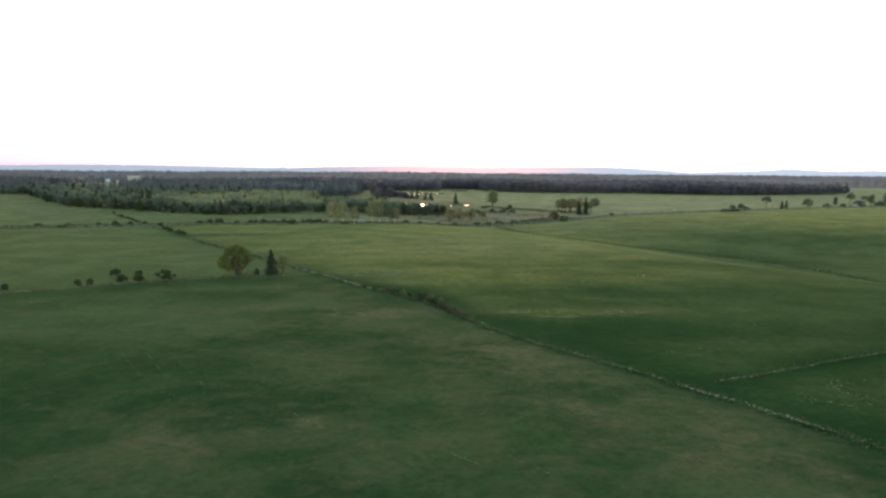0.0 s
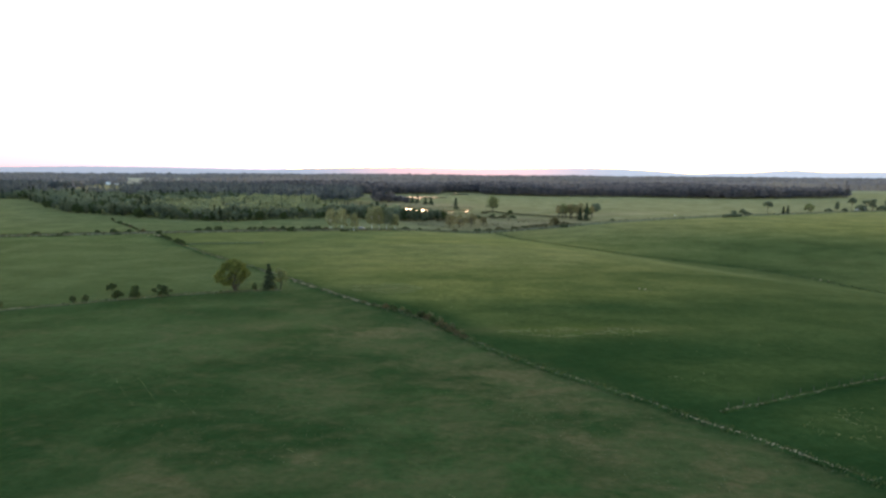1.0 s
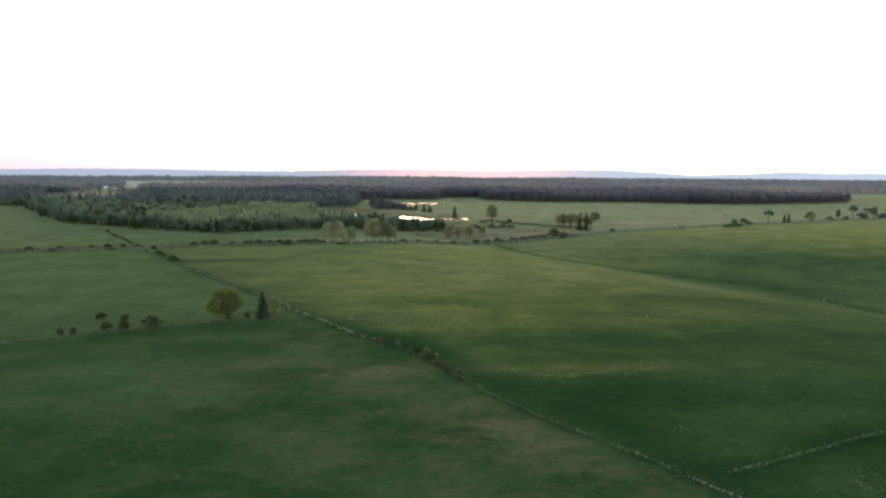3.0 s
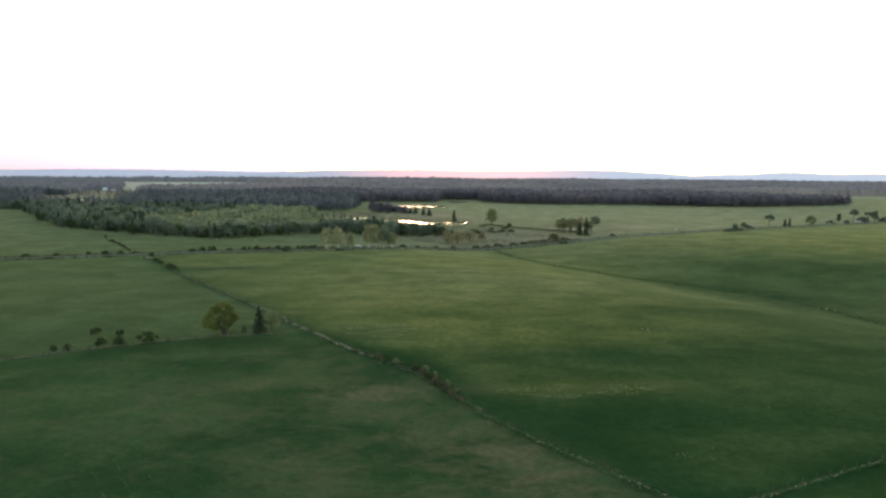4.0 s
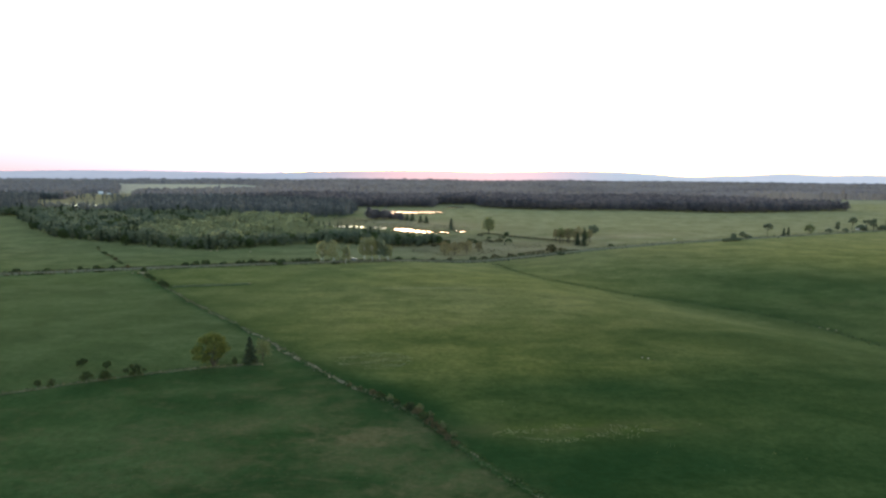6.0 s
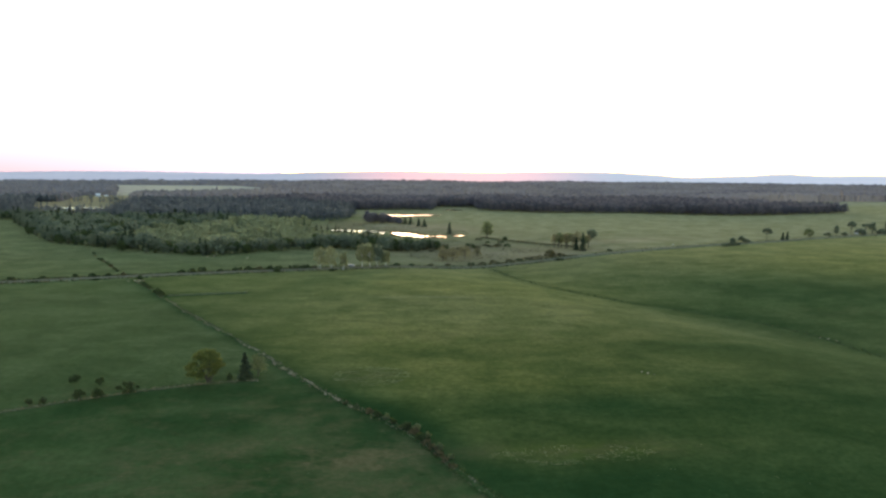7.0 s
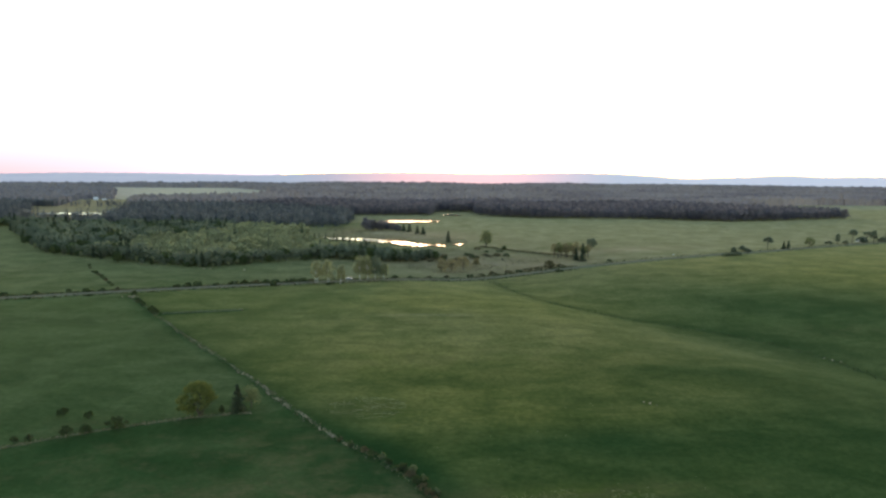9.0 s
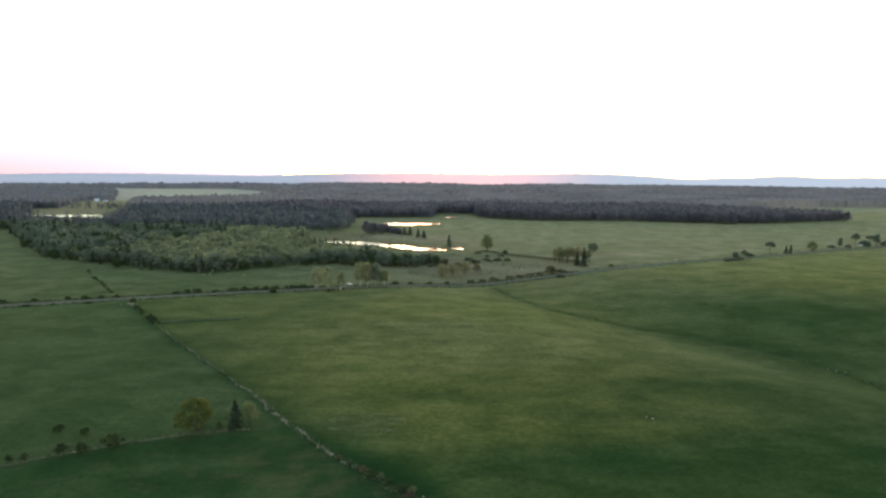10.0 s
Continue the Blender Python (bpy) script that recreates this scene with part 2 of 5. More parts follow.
plain("white_paint", (0.52, 0.51, 0.49), (0.62, 0.61, 0.59), 0.5, 0.6, 0.3)
plain("grey_roof", (0.16, 0.17, 0.19), (0.24, 0.25, 0.27), 0.5, 0.7, 0.3)
plain("car_paint", (0.15, 0.15, 0.15), (0.19, 0.19, 0.19), 0.5, 0.35, 0.5)
plain("tyre_rubber", (0.02, 0.02, 0.02), (0.035, 0.035, 0.035), 5.0, 0.85, 0.2)
plain("window_glass", (0.02, 0.025, 0.03), (0.03, 0.035, 0.04), 1.0, 0.08, 0.8)
plain("weathered_wood", (0.05, 0.044, 0.036), (0.10, 0.088, 0.072), 2.0, 0.9, 0.1)
m, nt, b = nodes_of("pond_water", 0.10, 0.5)
b.inputs["Base Color"].default_value = (0.018, 0.022, 0.022, 1)
b.inputs["IOR"].default_value = 1.333
bump(nt, b, noise_out(nt, coords(nt), 0.6, 3.0), 0.5, 0.22)


# ---- the lie of the land ----
def smooth(a, b, v):
    u = np.clip((v - a) / (b - a), 0, 1)
    return u * u * (3 - 2 * u)


def from_line(x, y, points):
    """Distance of places from a line of points, and the side: positive to its left."""
    best, side = np.full(np.shape(x), 1e9), np.zeros(np.shape(x))
    for (ax, ay), (bx, by) in zip(points[:-1], points[1:]):
        ux, uy = bx - ax, by - ay
        t = np.clip(((x - ax) * ux + (y - ay) * uy) / (ux * ux + uy * uy), 0, 1)
        dx, dy = x - ax - t * ux, y - ay - t * uy
        dist = np.hypot(dx, dy)
        near = dist < best
        best = np.where(near, dist, best)
        side = np.where(near, np.sign(ux * dy - uy * dx), side)
    return best, side


PONDS = (((-112, 629), (-92, 624), (-66, 616), (-42, 595), (-15, 574), (9, 569), (25, 576)), ((-71, 838), (-35, 832), (3, 846)), ((14, 956), (37, 946)), ((-612, 948), (-560, 956), (-503, 954)))


def land(x, y):
    """Height of the ground: a shallow valley along the ditch, a low swell, small waves."""
    x, y = np.asarray(x, float), np.asarray(y, float)
    s = (x - 38) * 0.583 - (y - 423) * 0.812
    d = -(x - 38) * 0.812 - (y - 423) * 0.583
    depth = (5.2 + 3.3 * smooth(40, 200, s)) * smooth(-190, -20, s) * (1 - smooth(420, 700, s))
    z = -depth * np.exp(-(d / np.where(d < 0, 110.0, 48.0)) ** 2)
    z = z + 1.6 * np.exp(-((x + 30) / 70) ** 2 - ((y - 160) / 60) ** 2)
    z = z - 2.0 * np.exp(-((x + 60) / 130) ** 2 - ((y - 420) / 90) ** 2) * smooth(300, 380, y)
    z = z + 0.5 * np.sin(x * 0.021 + 1.3) * np.sin(y * 0.027 + 0.4) * (1 - smooth(430, 560, y))
    z = z - 1.2 * smooth(420, 700, y)
    for line in PONDS:  # level hollows round the ponds
        near = np.exp(-(from_line(x, y, line)[0] / 34) ** 4)
        z = z * (1 - near) - 1.4 * near
    return z


def h(x, y):
    return float(land(x, y))


def mesh_of(name, verts, faces, mats, index=None, shaded=False):
    """A mesh from arrays: faces is (n, 3) or (n, 4)."""
    verts, faces = np.asarray(verts, np.float32), np.asarray(faces, np.int32)
    me = bpy.data.meshes.new(name)
    n, k = faces.shape
    me.vertices.add(len(verts))
    me.vertices.foreach_set("co", verts.ravel())
    me.loops.add(n * k)
    me.loops.foreach_set("vertex_index", faces.ravel())
    me.polygons.add(n)
    me.polygons.foreach_set("loop_start", np.arange(0, n * k, k, dtype=np.int32))
    if index is not None:
        me.polygons.foreach_set("material_index", np.asarray(index, np.int32))
    me.polygons.foreach_set("use_smooth", np.full(n, shaded))
    for mt in mats:
        me.materials.append(MATS[mt])
    me.update(calc_edges=True)
    me.validate()
    return me


def part(name, me, parent, label=""):
    ob = new(name, me)
    ob.parent = parent
    return tagged(ob, label)


def polyline(points, step):
    """Evenly spaced points along a smooth line through the given ones, with their headings."""
    p = np.array(points, float)
    seg = np.hypot(*np.diff(p, axis=0).T)
    cum = np.concatenate([[0], np.cumsum(seg)])
    s = np.linspace(0, cum[-1], max(2, int(cum[-1] / step) + 1))
    q = np.stack([np.interp(s, cum, p[:, 0]), np.interp(s, cum, p[:, 1])], 1)
    w = max(1, int(14 / step))
    if len(q) > 4 * w:
        pad = np.concatenate([np.repeat(q[:1], w, 0) * 2 - q[w:0:-1], q, np.repeat(q[-1:], w, 0) * 2 - q[-2:-w - 2:-1]])
        kern = np.ones(2 * w + 1) / (2 * w + 1)
        q = np.stack([np.convolve(pad[:, k], kern, "valid") for k in (0, 1)], 1)
    d = np.gradient(q, axis=0)
    return q, d / np.maximum(np.hypot(d[:, 0], d[:, 1]), 1e-9)[:, None]


ROAD = ((-1400, -100), (-420, 262), (-222, 329), (-100, 374), (-45, 396), (30, 428), (100, 459), (186, 493), (266, 524), (360, 572), (433, 605), (700, 735), (1500, 1110))
WALL = ((-158, 335), (-134, 306), (-111, 276), (-91, 251), (-74, 230), (-59, 211), (-48, 196), (-38.5, 183), (-26, 167), (-14, 155.5), (-4.5, 147), (4, 132), (13, 117), (20.5, 109), (27, 101.5), (32, 95), (37.8, 90), (43, 80), (46.5, 76.5), (50.5, 73), (54, 67), (60, 55), (75, 30))
SIDE_WALL = ((42.8, 91.3), (51, 95), (59.7, 99.2), (71.8, 104.6), (82, 108.8), (110, 119), (150, 131))
LEFT_WALL = ((-140, 139), (-112, 151.8), (-98, 158.6), (-90, 164), (-76, 170.3), (-62, 176), (-47.5, 178.8))
DITCH = ((38, 419), (48, 384), (59, 351), (69, 338), (92, 317), (128, 301), (154, 277), (161.5, 256), (165, 236), (172, 205), (190, 170))

DRAIN = ((40, 566), (58, 552), (78, 535), (96, 521), (112, 511))


def ground():
    def axis(lo, hi, step, far_lo, far_hi, grow=1.09):
        mid = list(np.arange(lo, hi + 0.1, step))
        up, d = [mid[-1]], step
        while up[-1] < far_hi:
            d *= grow
            up.append(up[-1] + d)
        dn, d = [mid[0]], step
        while dn[-1] > far_lo:
            d *= grow
            dn.append(dn[-1] - d)
        return np.array(dn[:0:-1] + mid + up[1:])
    xs = axis(-260, 340, 2.5, -6500, 6500)
    ys = axis(40, 520, 2.5, -3000, 5200)
    X, Y = np.meshgrid(xs, ys)
    Z = land(X, Y)
    rng = np.random.default_rng(3)
    near = (X > -300) & (X < 380) & (Y > 20) & (Y < 560)
    Z = Z + np.where(near, rng.normal(0, 0.03, X.shape), 0)
    # the ditch itself is a narrow trench
    dist, _ = from_line(X, Y, DITCH)
    Z = Z - 0.35 * np.exp(-(dist / 3.2) ** 2)
    nx, ny = len(xs), len(ys)
    i = (np.arange(ny - 1)[:, None] * nx + np.arange(nx - 1)[None]).ravel()
    me = mesh_of("ground", np.stack([X, Y, Z], -1).reshape(-1, 3), np.stack([i, i + 1, i + nx + 1, i + nx], 1), ["meadow_grass"], shaded=True)
    x, y = X.ravel(), Y.ravel()

    def blob(cx, cy, rx, ry, turn=0.0):
        c, s = math.cos(radians(turn)), math.sin(radians(turn))
        u, v = (x - cx) * c + (y - cy) * s, -(x - cx) * s + (y - cy) * c
        return np.exp(-(u / rx) ** 2 - (v / ry) ** 2)
    dw, sw = from_line(x, y, WALL)
    ds, _ = from_line(x, y, SIDE_WALL)
    dd, sd = from_line(x, y, DITCH)
    dr, sr = from_line(x, y, ROAD)
    left_field = (sw < 0) & (sr < 0)
    right_field = (sw > 0) & (sr < 0)
    dl, sl = from_line(x, y, LEFT_WALL)
    front = left_field & (sl < 0)
    wob = 6 * np.sin(x * 0.07 + 0.8) + 4 * np.sin(x * 0.19 + y * 0.05)
    warm = np.where(right_field, 0.30 + 0.60 * smooth(150, 230, y + wob), 0.04) + np.where(sr > 0, 0.25, 0)
    warm = warm + 0.35 * blob(20, 250, 70, 70) - 0.9 * blob(205, 330, 130, 68, -30) + 0.3 * blob(35, 141, 26, 5, 6) + 0.25 * blob(45, 180, 40, 8)
    warm = warm + 0.5 * blob(150, 640, 260, 120) + 0.6 * blob(90, 520, 110, 45)
    lush = 0.7 * np.exp(-((dw - 4) / 6) ** 2) * right_field * (1 - 0.75 * smooth(150, 215, y)) + 0.5 * np.exp(-(dw / 3.0) ** 2) + 0.4 * np.exp(-(ds / 3.5) ** 2)
    lush = lush + right_field * (0.6 * (1 - smooth(122, 175, y + wob)) + 0.32 * blob(115, 175, 80, 50) + 0.55 * blob(38, 123, 26, 7, 3) + 0.6 * blob(36, 163, 27, 8, 4) + 0.35 * blob(90, 170, 40, 14))
    lush = lush - 0.6 * blob(34, 138, 24, 4, 6) + 0.32 * np.exp(-(dd / 8) ** 2) + 0.22 * blob(150, 290, 60, 18, -35) + 0.25 * blob(190, 345, 60, 10, -20)
    lush = lush + 0.75 * np.exp(-((dl - 7) / 7) ** 2) * front + 0.5 * blob(-45, 152, 34, 9, 10) + 0.35 * blob(85, 220, 60, 8, 4) + 0.3 * blob(20, 205, 60, 6, 3)
    lush = lush + front * (0.75 * (1 - smooth(-75, -15, x + wob)) * (1 - smooth(85, 120, y)) + 0.35 * blob(-10, 84, 12, 7) + 0.3 * blob(-52, 105, 26, 10) + 0.6 * blob(-26, 113, 13, 6) + 0.55 * blob(-9, 117, 9, 7) + 0.4 * blob(8, 84, 8, 6))
    lush = lush - 0.5 * (y > 600)
    lush = lush + 0.8 * np.exp(-(from_line(x, y, DRAIN)[0] / 2.5) ** 2)
    dry = np.where(front, 0.10 + 0.2 * smooth(-75, -10, x), 0.0)
    dry = dry + 1.0 * blob(8, 101, 13, 13, -62) + 1.0 * blob(27, 72, 15, 10, -45) + 0.8 * blob(-25, 73, 12, 6, 10) + 0.5 * blob(-28, 133, 22, 7, 5) + 0.5 * blob(-42, 131, 20, 6) + 0.45 * blob(-10, 136, 14, 6) + 0.35 * blob(-20, 103, 9, 4)
    dry = dry + 0.75 * blob(34, 139, 24, 4, 6) + 0.45 * blob(-17, 184, 12, 6) + 0.25 * blob(10, 230, 60, 10, 5) + 0.5 * blob(190, 300, 16, 8)
    dry = dry + 1.1 * blob(40, 490, 95, 48) + 0.6 * blob(170, 590, 70, 22) + 0.9 * blob(-20, 640, 110, 60, -25) + 0.8 * blob(-50, 690, 80, 40)
    dry = dry - 0.35 * np.exp(-((dl - 6) / 8) ** 2) * front + 0.35 * blob(45, 490, 70, 30) + 0.15 * smooth(1150, 1300, y) + 0.8 * ((x < -400) & (x > -850) & (y > 790) & (y < 1440))
    warm = warm * (1 - 0.8 * smooth(1100, 1400, y)) + 0.25 * blob(230, 640, 260, 130)
    drain, _ = from_line(x, y, ((-125, 299), (-110, 301.5), (-91, 306)))
    lush = lush + 0.9 * np.exp(-(drain / 2.2) ** 2)
    warm = warm * (1 - 0.7 * smooth(45, 150, x) * right_field * (1 - smooth(300, 420, y)))
    lush = lush + 0.26 * np.exp(-((dd - 13) / 14) ** 2) * (sd > 0) * (1 - smooth(290, 350, y)) + 0.3 * right_field * (sd < 0) * blob(105, 225, 60, 35, -20)
    lush = lush + 0.22 * np.exp(-((dd - 16) / 20) ** 2) * (sd < 0) * right_field * smooth(75, 120, x) + 0.35 * blob(0, 288, 30, 3)
    dry = dry + 0.55 * blob(-88, 169, 13, 7) + 0.8 * blob(-50, 398, 12, 4.5, 20)
    # pale and ash terms rising with y put distance haze into the grass colour
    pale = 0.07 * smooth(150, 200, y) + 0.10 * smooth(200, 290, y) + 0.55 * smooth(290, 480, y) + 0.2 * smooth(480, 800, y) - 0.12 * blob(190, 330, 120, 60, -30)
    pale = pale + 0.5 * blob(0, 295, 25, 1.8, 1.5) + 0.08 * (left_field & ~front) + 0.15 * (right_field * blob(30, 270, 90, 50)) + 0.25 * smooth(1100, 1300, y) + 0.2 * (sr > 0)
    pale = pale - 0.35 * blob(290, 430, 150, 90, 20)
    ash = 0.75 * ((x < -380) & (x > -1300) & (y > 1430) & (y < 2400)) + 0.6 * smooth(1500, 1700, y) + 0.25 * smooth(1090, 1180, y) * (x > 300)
    stubble = 0 * x
    stubble = stubble + 0.45 * blob(35, 490, 75, 40) + 0.2 * blob(90, 480, 60, 20, 20) + 0.9 * blob(-35, 660, 85, 48, -25) + 0.6 * blob(165, 545, 60, 16, 15) + 0.55 * ((x < -400) & (x > -850) & (y > 790) & (y < 1440))
    pale = pale * (1 - 0.62 * (1 - smooth(-130, 0, x)) * (y < 800)) * (1 - 0.35 * (sr < 0) * smooth(280, 340, y))
    rough = np.where(front, 0.75 - 0.35 * np.exp(-((dl - 6) / 8) ** 2), 0.0) + 0.06 * (left_field & ~front)
    warm = warm * (1 - 0.8 * (left_field | ((sr > 0) & (x < -60)))) * (1 - 0.65 * (1 - smooth(-120, 20, x)) * right_field)
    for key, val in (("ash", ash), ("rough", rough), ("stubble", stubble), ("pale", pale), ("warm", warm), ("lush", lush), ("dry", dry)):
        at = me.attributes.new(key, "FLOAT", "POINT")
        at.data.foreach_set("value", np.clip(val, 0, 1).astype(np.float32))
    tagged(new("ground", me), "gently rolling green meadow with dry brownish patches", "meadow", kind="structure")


ground()


def ribbon(name, line, offsets, lift, mat, step=4.0, wobble=0.0, seed=0):
    """A strip of ground along a line: offsets are its cross section."""
    q, d = polyline(line, step)
    rng = np.random.default_rng(seed)
    rows = []
    for o, up in zip(offsets, lift):
        off = o + (rng.normal(0, wobble, len(q)) if wobble else 0)
        px, py = q[:, 0] - d[:, 1] * off, q[:, 1] + d[:, 0] * off
        rows.append(np.stack([px, py, land(q[:, 0], q[:, 1]) + up], 1))
    n = len(q)
    V = np.concatenate(rows)
    i = np.arange(n - 1)
    F = np.concatenate([np.stack([k * n + i + 1, k * n + i, (k + 1) * n + i, (k + 1) * n + i + 1], 1) for k in range(len(rows) - 1)])
    return mesh_of(name, V, F, [mat], shaded=False)


road = tagged(new("road", ribbon("road", ROAD, (-1.6, 0, 1.6), (0.42, 0.47, 0.42), "asphalt", 6)), "straight narrow grey-brown country road between meadows", "road", kind="structure")
for side in (-1, 1):
    part("verge", ribbon("verge", ROAD, tuple(sorted((side * 1.6, side * 2.8, side * 5.6))), (0.40, 0.36, -0.4) if side > 0 else (-0.4, 0.36, 0.40), "gravel_verge", 6, 0.15, 5 + side), road, "grassy gravel verge")


# ---- foliage building blocks ----
def quads(centres, normals, size, rng, stretch=1.0, up=None):
    """Small bent leaf clumps: two-triangle pieces at the centres, facing the normals."""
    n = len(centres)
    nrm = normals / np.maximum(np.linalg.norm(normals, axis=1), 1e-9)[:, None]
    a = np.cross(nrm, rng.normal(size=(n, 3)) if up is None else up)
    a /= np.maximum(np.linalg.norm(a, axis=1), 1e-9)[:, None]
    b = np.cross(nrm, a)
    s = (size * rng.uniform(0.6, 1.3, n))[:, None]
    bend = nrm * s * 0.25
    j = lambda: rng.uniform(0.7, 1.2, (n, 1))
    V = np.stack([centres - a * s * j() - bend, centres - b * s * stretch * j() + bend, centres + a * s * j() - bend, centres + b * s * stretch * j() + bend], 1).reshape(-1, 3)
    return V, np.arange(4 * n).reshape(n, 4)


def unit(rng, n):
    v = rng.normal(size=(n, 3))
    return v / np.linalg.norm(v, axis=1)[:, None]


def leaf_crown(rng, height, width, base, blobs, leaves, size, open_=0.5, clump=0.25, ruffle=0.7):
    """Clumps of leaves on uneven boughs; returns vertices, faces and the bough ends."""
    ends = []
    for k in range(blobs):
        a, f = k * 2.4 + rng.uniform(-0.5, 0.5), (k + 0.5) / blobs
        zz = base + (height - base) * (0.16 + 0.70 * f)
        reach = width / 2 * 0.66 * math.sqrt(max(0.05, 1 - (1.65 * f - 0.62) ** 2)) * rng.uniform(0.6, 1.2)
        ends.append((math.cos(a) * reach, math.sin(a) * reach, zz))
    ends = np.array(ends)
    r = clump * min(width, height - base) * rng.uniform(0.6, 1.35, blobs)
    which = rng.integers(0, blobs, leaves)
    u = unit(rng, leaves)
    rad = r[which] * rng.uniform(open_, 1.08, leaves)
    c = ends[which] + u * rad[:, None] * np.array([1.05, 1.05, 0.8])
    V, F = quads(c, u + ruffle * unit(rng, leaves), size, rng)
    return V, F, ends


def tube(p0, p1, r0, r1, sides=6, rings=3, rng=None):
    p0, p1 = np.array(p0, float), np.array(p1, float)
    ax = p1 - p0
    n1 = np.cross(ax, (0.3, 1.0, 0.2))
    n1 /= np.linalg.norm(n1)
    n2 = np.cross(ax, n1) / np.linalg.norm(ax)
    V = []
    for k in range(rings + 1):
        f = k / rings
        c = p0 + ax * f + (rng.normal(0, 0.03, 3) * np.linalg.norm(ax) * (0 < k < rings) if rng is not None else 0)
        rr = r0 + (r1 - r0) * f
        for a in np.arange(sides) * 2 * math.pi / sides:
            V.append(c + rr * (math.cos(a) * n1 + math.sin(a) * n2))
    F = [(k * sides + i, k * sides + (i + 1) % sides, (k + 1) * sides + (i + 1) % sides, (k + 1) * sides + i) for k in range(rings) for i in range(sides)]
    return np.array(V), np.array(F)


def join(pieces):
    V, F, n = [], [], 0
    for v, f in pieces:
        V.append(v)
        F.append(f + n)
        n += len(v)
    return np.concatenate(V), np.concatenate(F)


def broadleaf(name, seed, height, width, base, blobs, leaves, size, mat, bark, label, category="tree", stems=1, open_=0.5, r0=None, group="", clump=0.25):
    """A tree: an Empty at its foot with trunk, limbs and crown."""
    rng = np.random.default_rng(seed)
    V, F, ends = leaf_crown(rng, height, width, base, blobs, leaves, size, open_, clump)
    top = tagged(new(name), label, category, group)
    r0 = r0 or height * 0.028
    pieces = []
    for k in range(stems):
        off = np.array([rng.uniform(-1, 1), rng.uniform(-1, 1), 0]) * (0 if stems == 1 else 0.8)
        fork = off * 1.3 + (0, 0, base + (height - base) * 0.25)
        pieces.append(tube(off - (0, 0, 0.3), fork, r0, r0 * 0.65, 8, 4, rng))
        pieces.append(tube(fork, (off[0] * 1.4, off[1] * 1.4, height * 0.88), r0 * 0.6, r0 * 0.12, 5, 4, rng))
    part("trunk", mesh_of("trunk", *join(pieces), [bark], shaded=True), top, "")
    limbs = [tube((0, 0, max(base * 0.8, e[2] * 0.55)), e, r0 * 0.38, r0 * 0.08, 5, 3, rng) for e in ends]
    part("limbs", mesh_of("limbs", *join(limbs), [bark], shaded=True), top)
    part("crown", mesh_of("crown", V, F, [mat]), top)
    return top


def needle_crown(rng, height, width, levels, arms, per, size):
    C, N, S = [], [], []
    for k in range(levels):
        f = (k + 0.5) / levels
        zz = height * (0.06 + 0.93 * f)
        reach = width / 2 * (1 - f) ** 0.85 * rng.uniform(0.8, 1.15) + 0.15
        for a in range(max(4, int(arms * (1.15 - 0.6 * f)))):
            ang = rng.uniform(0, 2 * math.pi)
            ln = reach * rng.uniform(0.7, 1.15)
            for j in range(per):
                g = (j + 0.6) / per
                C.append((math.cos(ang) * ln * g, math.sin(ang) * ln * g, zz - 0.35 * ln * g * g + rng.normal(0, 0.08)))
                N.append((math.cos(ang) * 0.5 + rng.normal(0, 0.5), math.sin(ang) * 0.5 + rng.normal(0, 0.5), 0.8))
    return quads(np.array(C), np.array(N), size, rng)


def conifer(name, seed, height, width, levels, arms, per, size, mat="spruce_needles", label="", category="tree", group=""):
    rng = np.random.default_rng(seed)
    top = tagged(new(name), label, category, group)
    part("trunk", mesh_of("trunk", *tube((0, 0, -0.3), (0, 0, height * 0.97), height * 0.022, 0.03, 7, 4), ["bark"], shaded=True), top)
    part("crown", mesh_of("crown", *needle_crown(rng, height, width, levels, arms, per, size), [mat]), top)
    return top


def bush(name, seed, height, width, leaves, size, mat, label, category="bush", group=""):
    rng = np.random.default_rng(seed)
    top = tagged(new(name), label, category, group)
    V, F, ends = leaf_crown(rng, height, width, 0.0, 15, leaves, size, 0.3, 0.2)
    ang = np.arctan2(V[:, 1], V[:, 0])
    V[:, 2] = np.maximum(V[:, 2] * (0.86 + 0.22 * np.sin(2 * ang + seed) + 0.12 * np.sin(5 * ang + 2 * seed)), -0.05)
    V[:, 0] *= 1.12
    part("stems", mesh_of("stems", *join([tube((e[0] * 0.15, e[1] * 0.15, -0.2), e, 0.07, 0.02, 4, 2) for e in ends]), ["bark"]), top)
    part("crown", mesh_of("crown", V, F, [mat]), top)
    return top


def at(x, y, turn=0.0, size=1.0, flat=1.0):
    return pose(x, y, h(x, y), 0, 0, turn) @ Matrix.Diagonal((size, size, size * flat, 1))


def place(ob, x, y, turn=0.0, size=1.0):
    ob.matrix_basis = at(x, y, turn, size)
    return ob


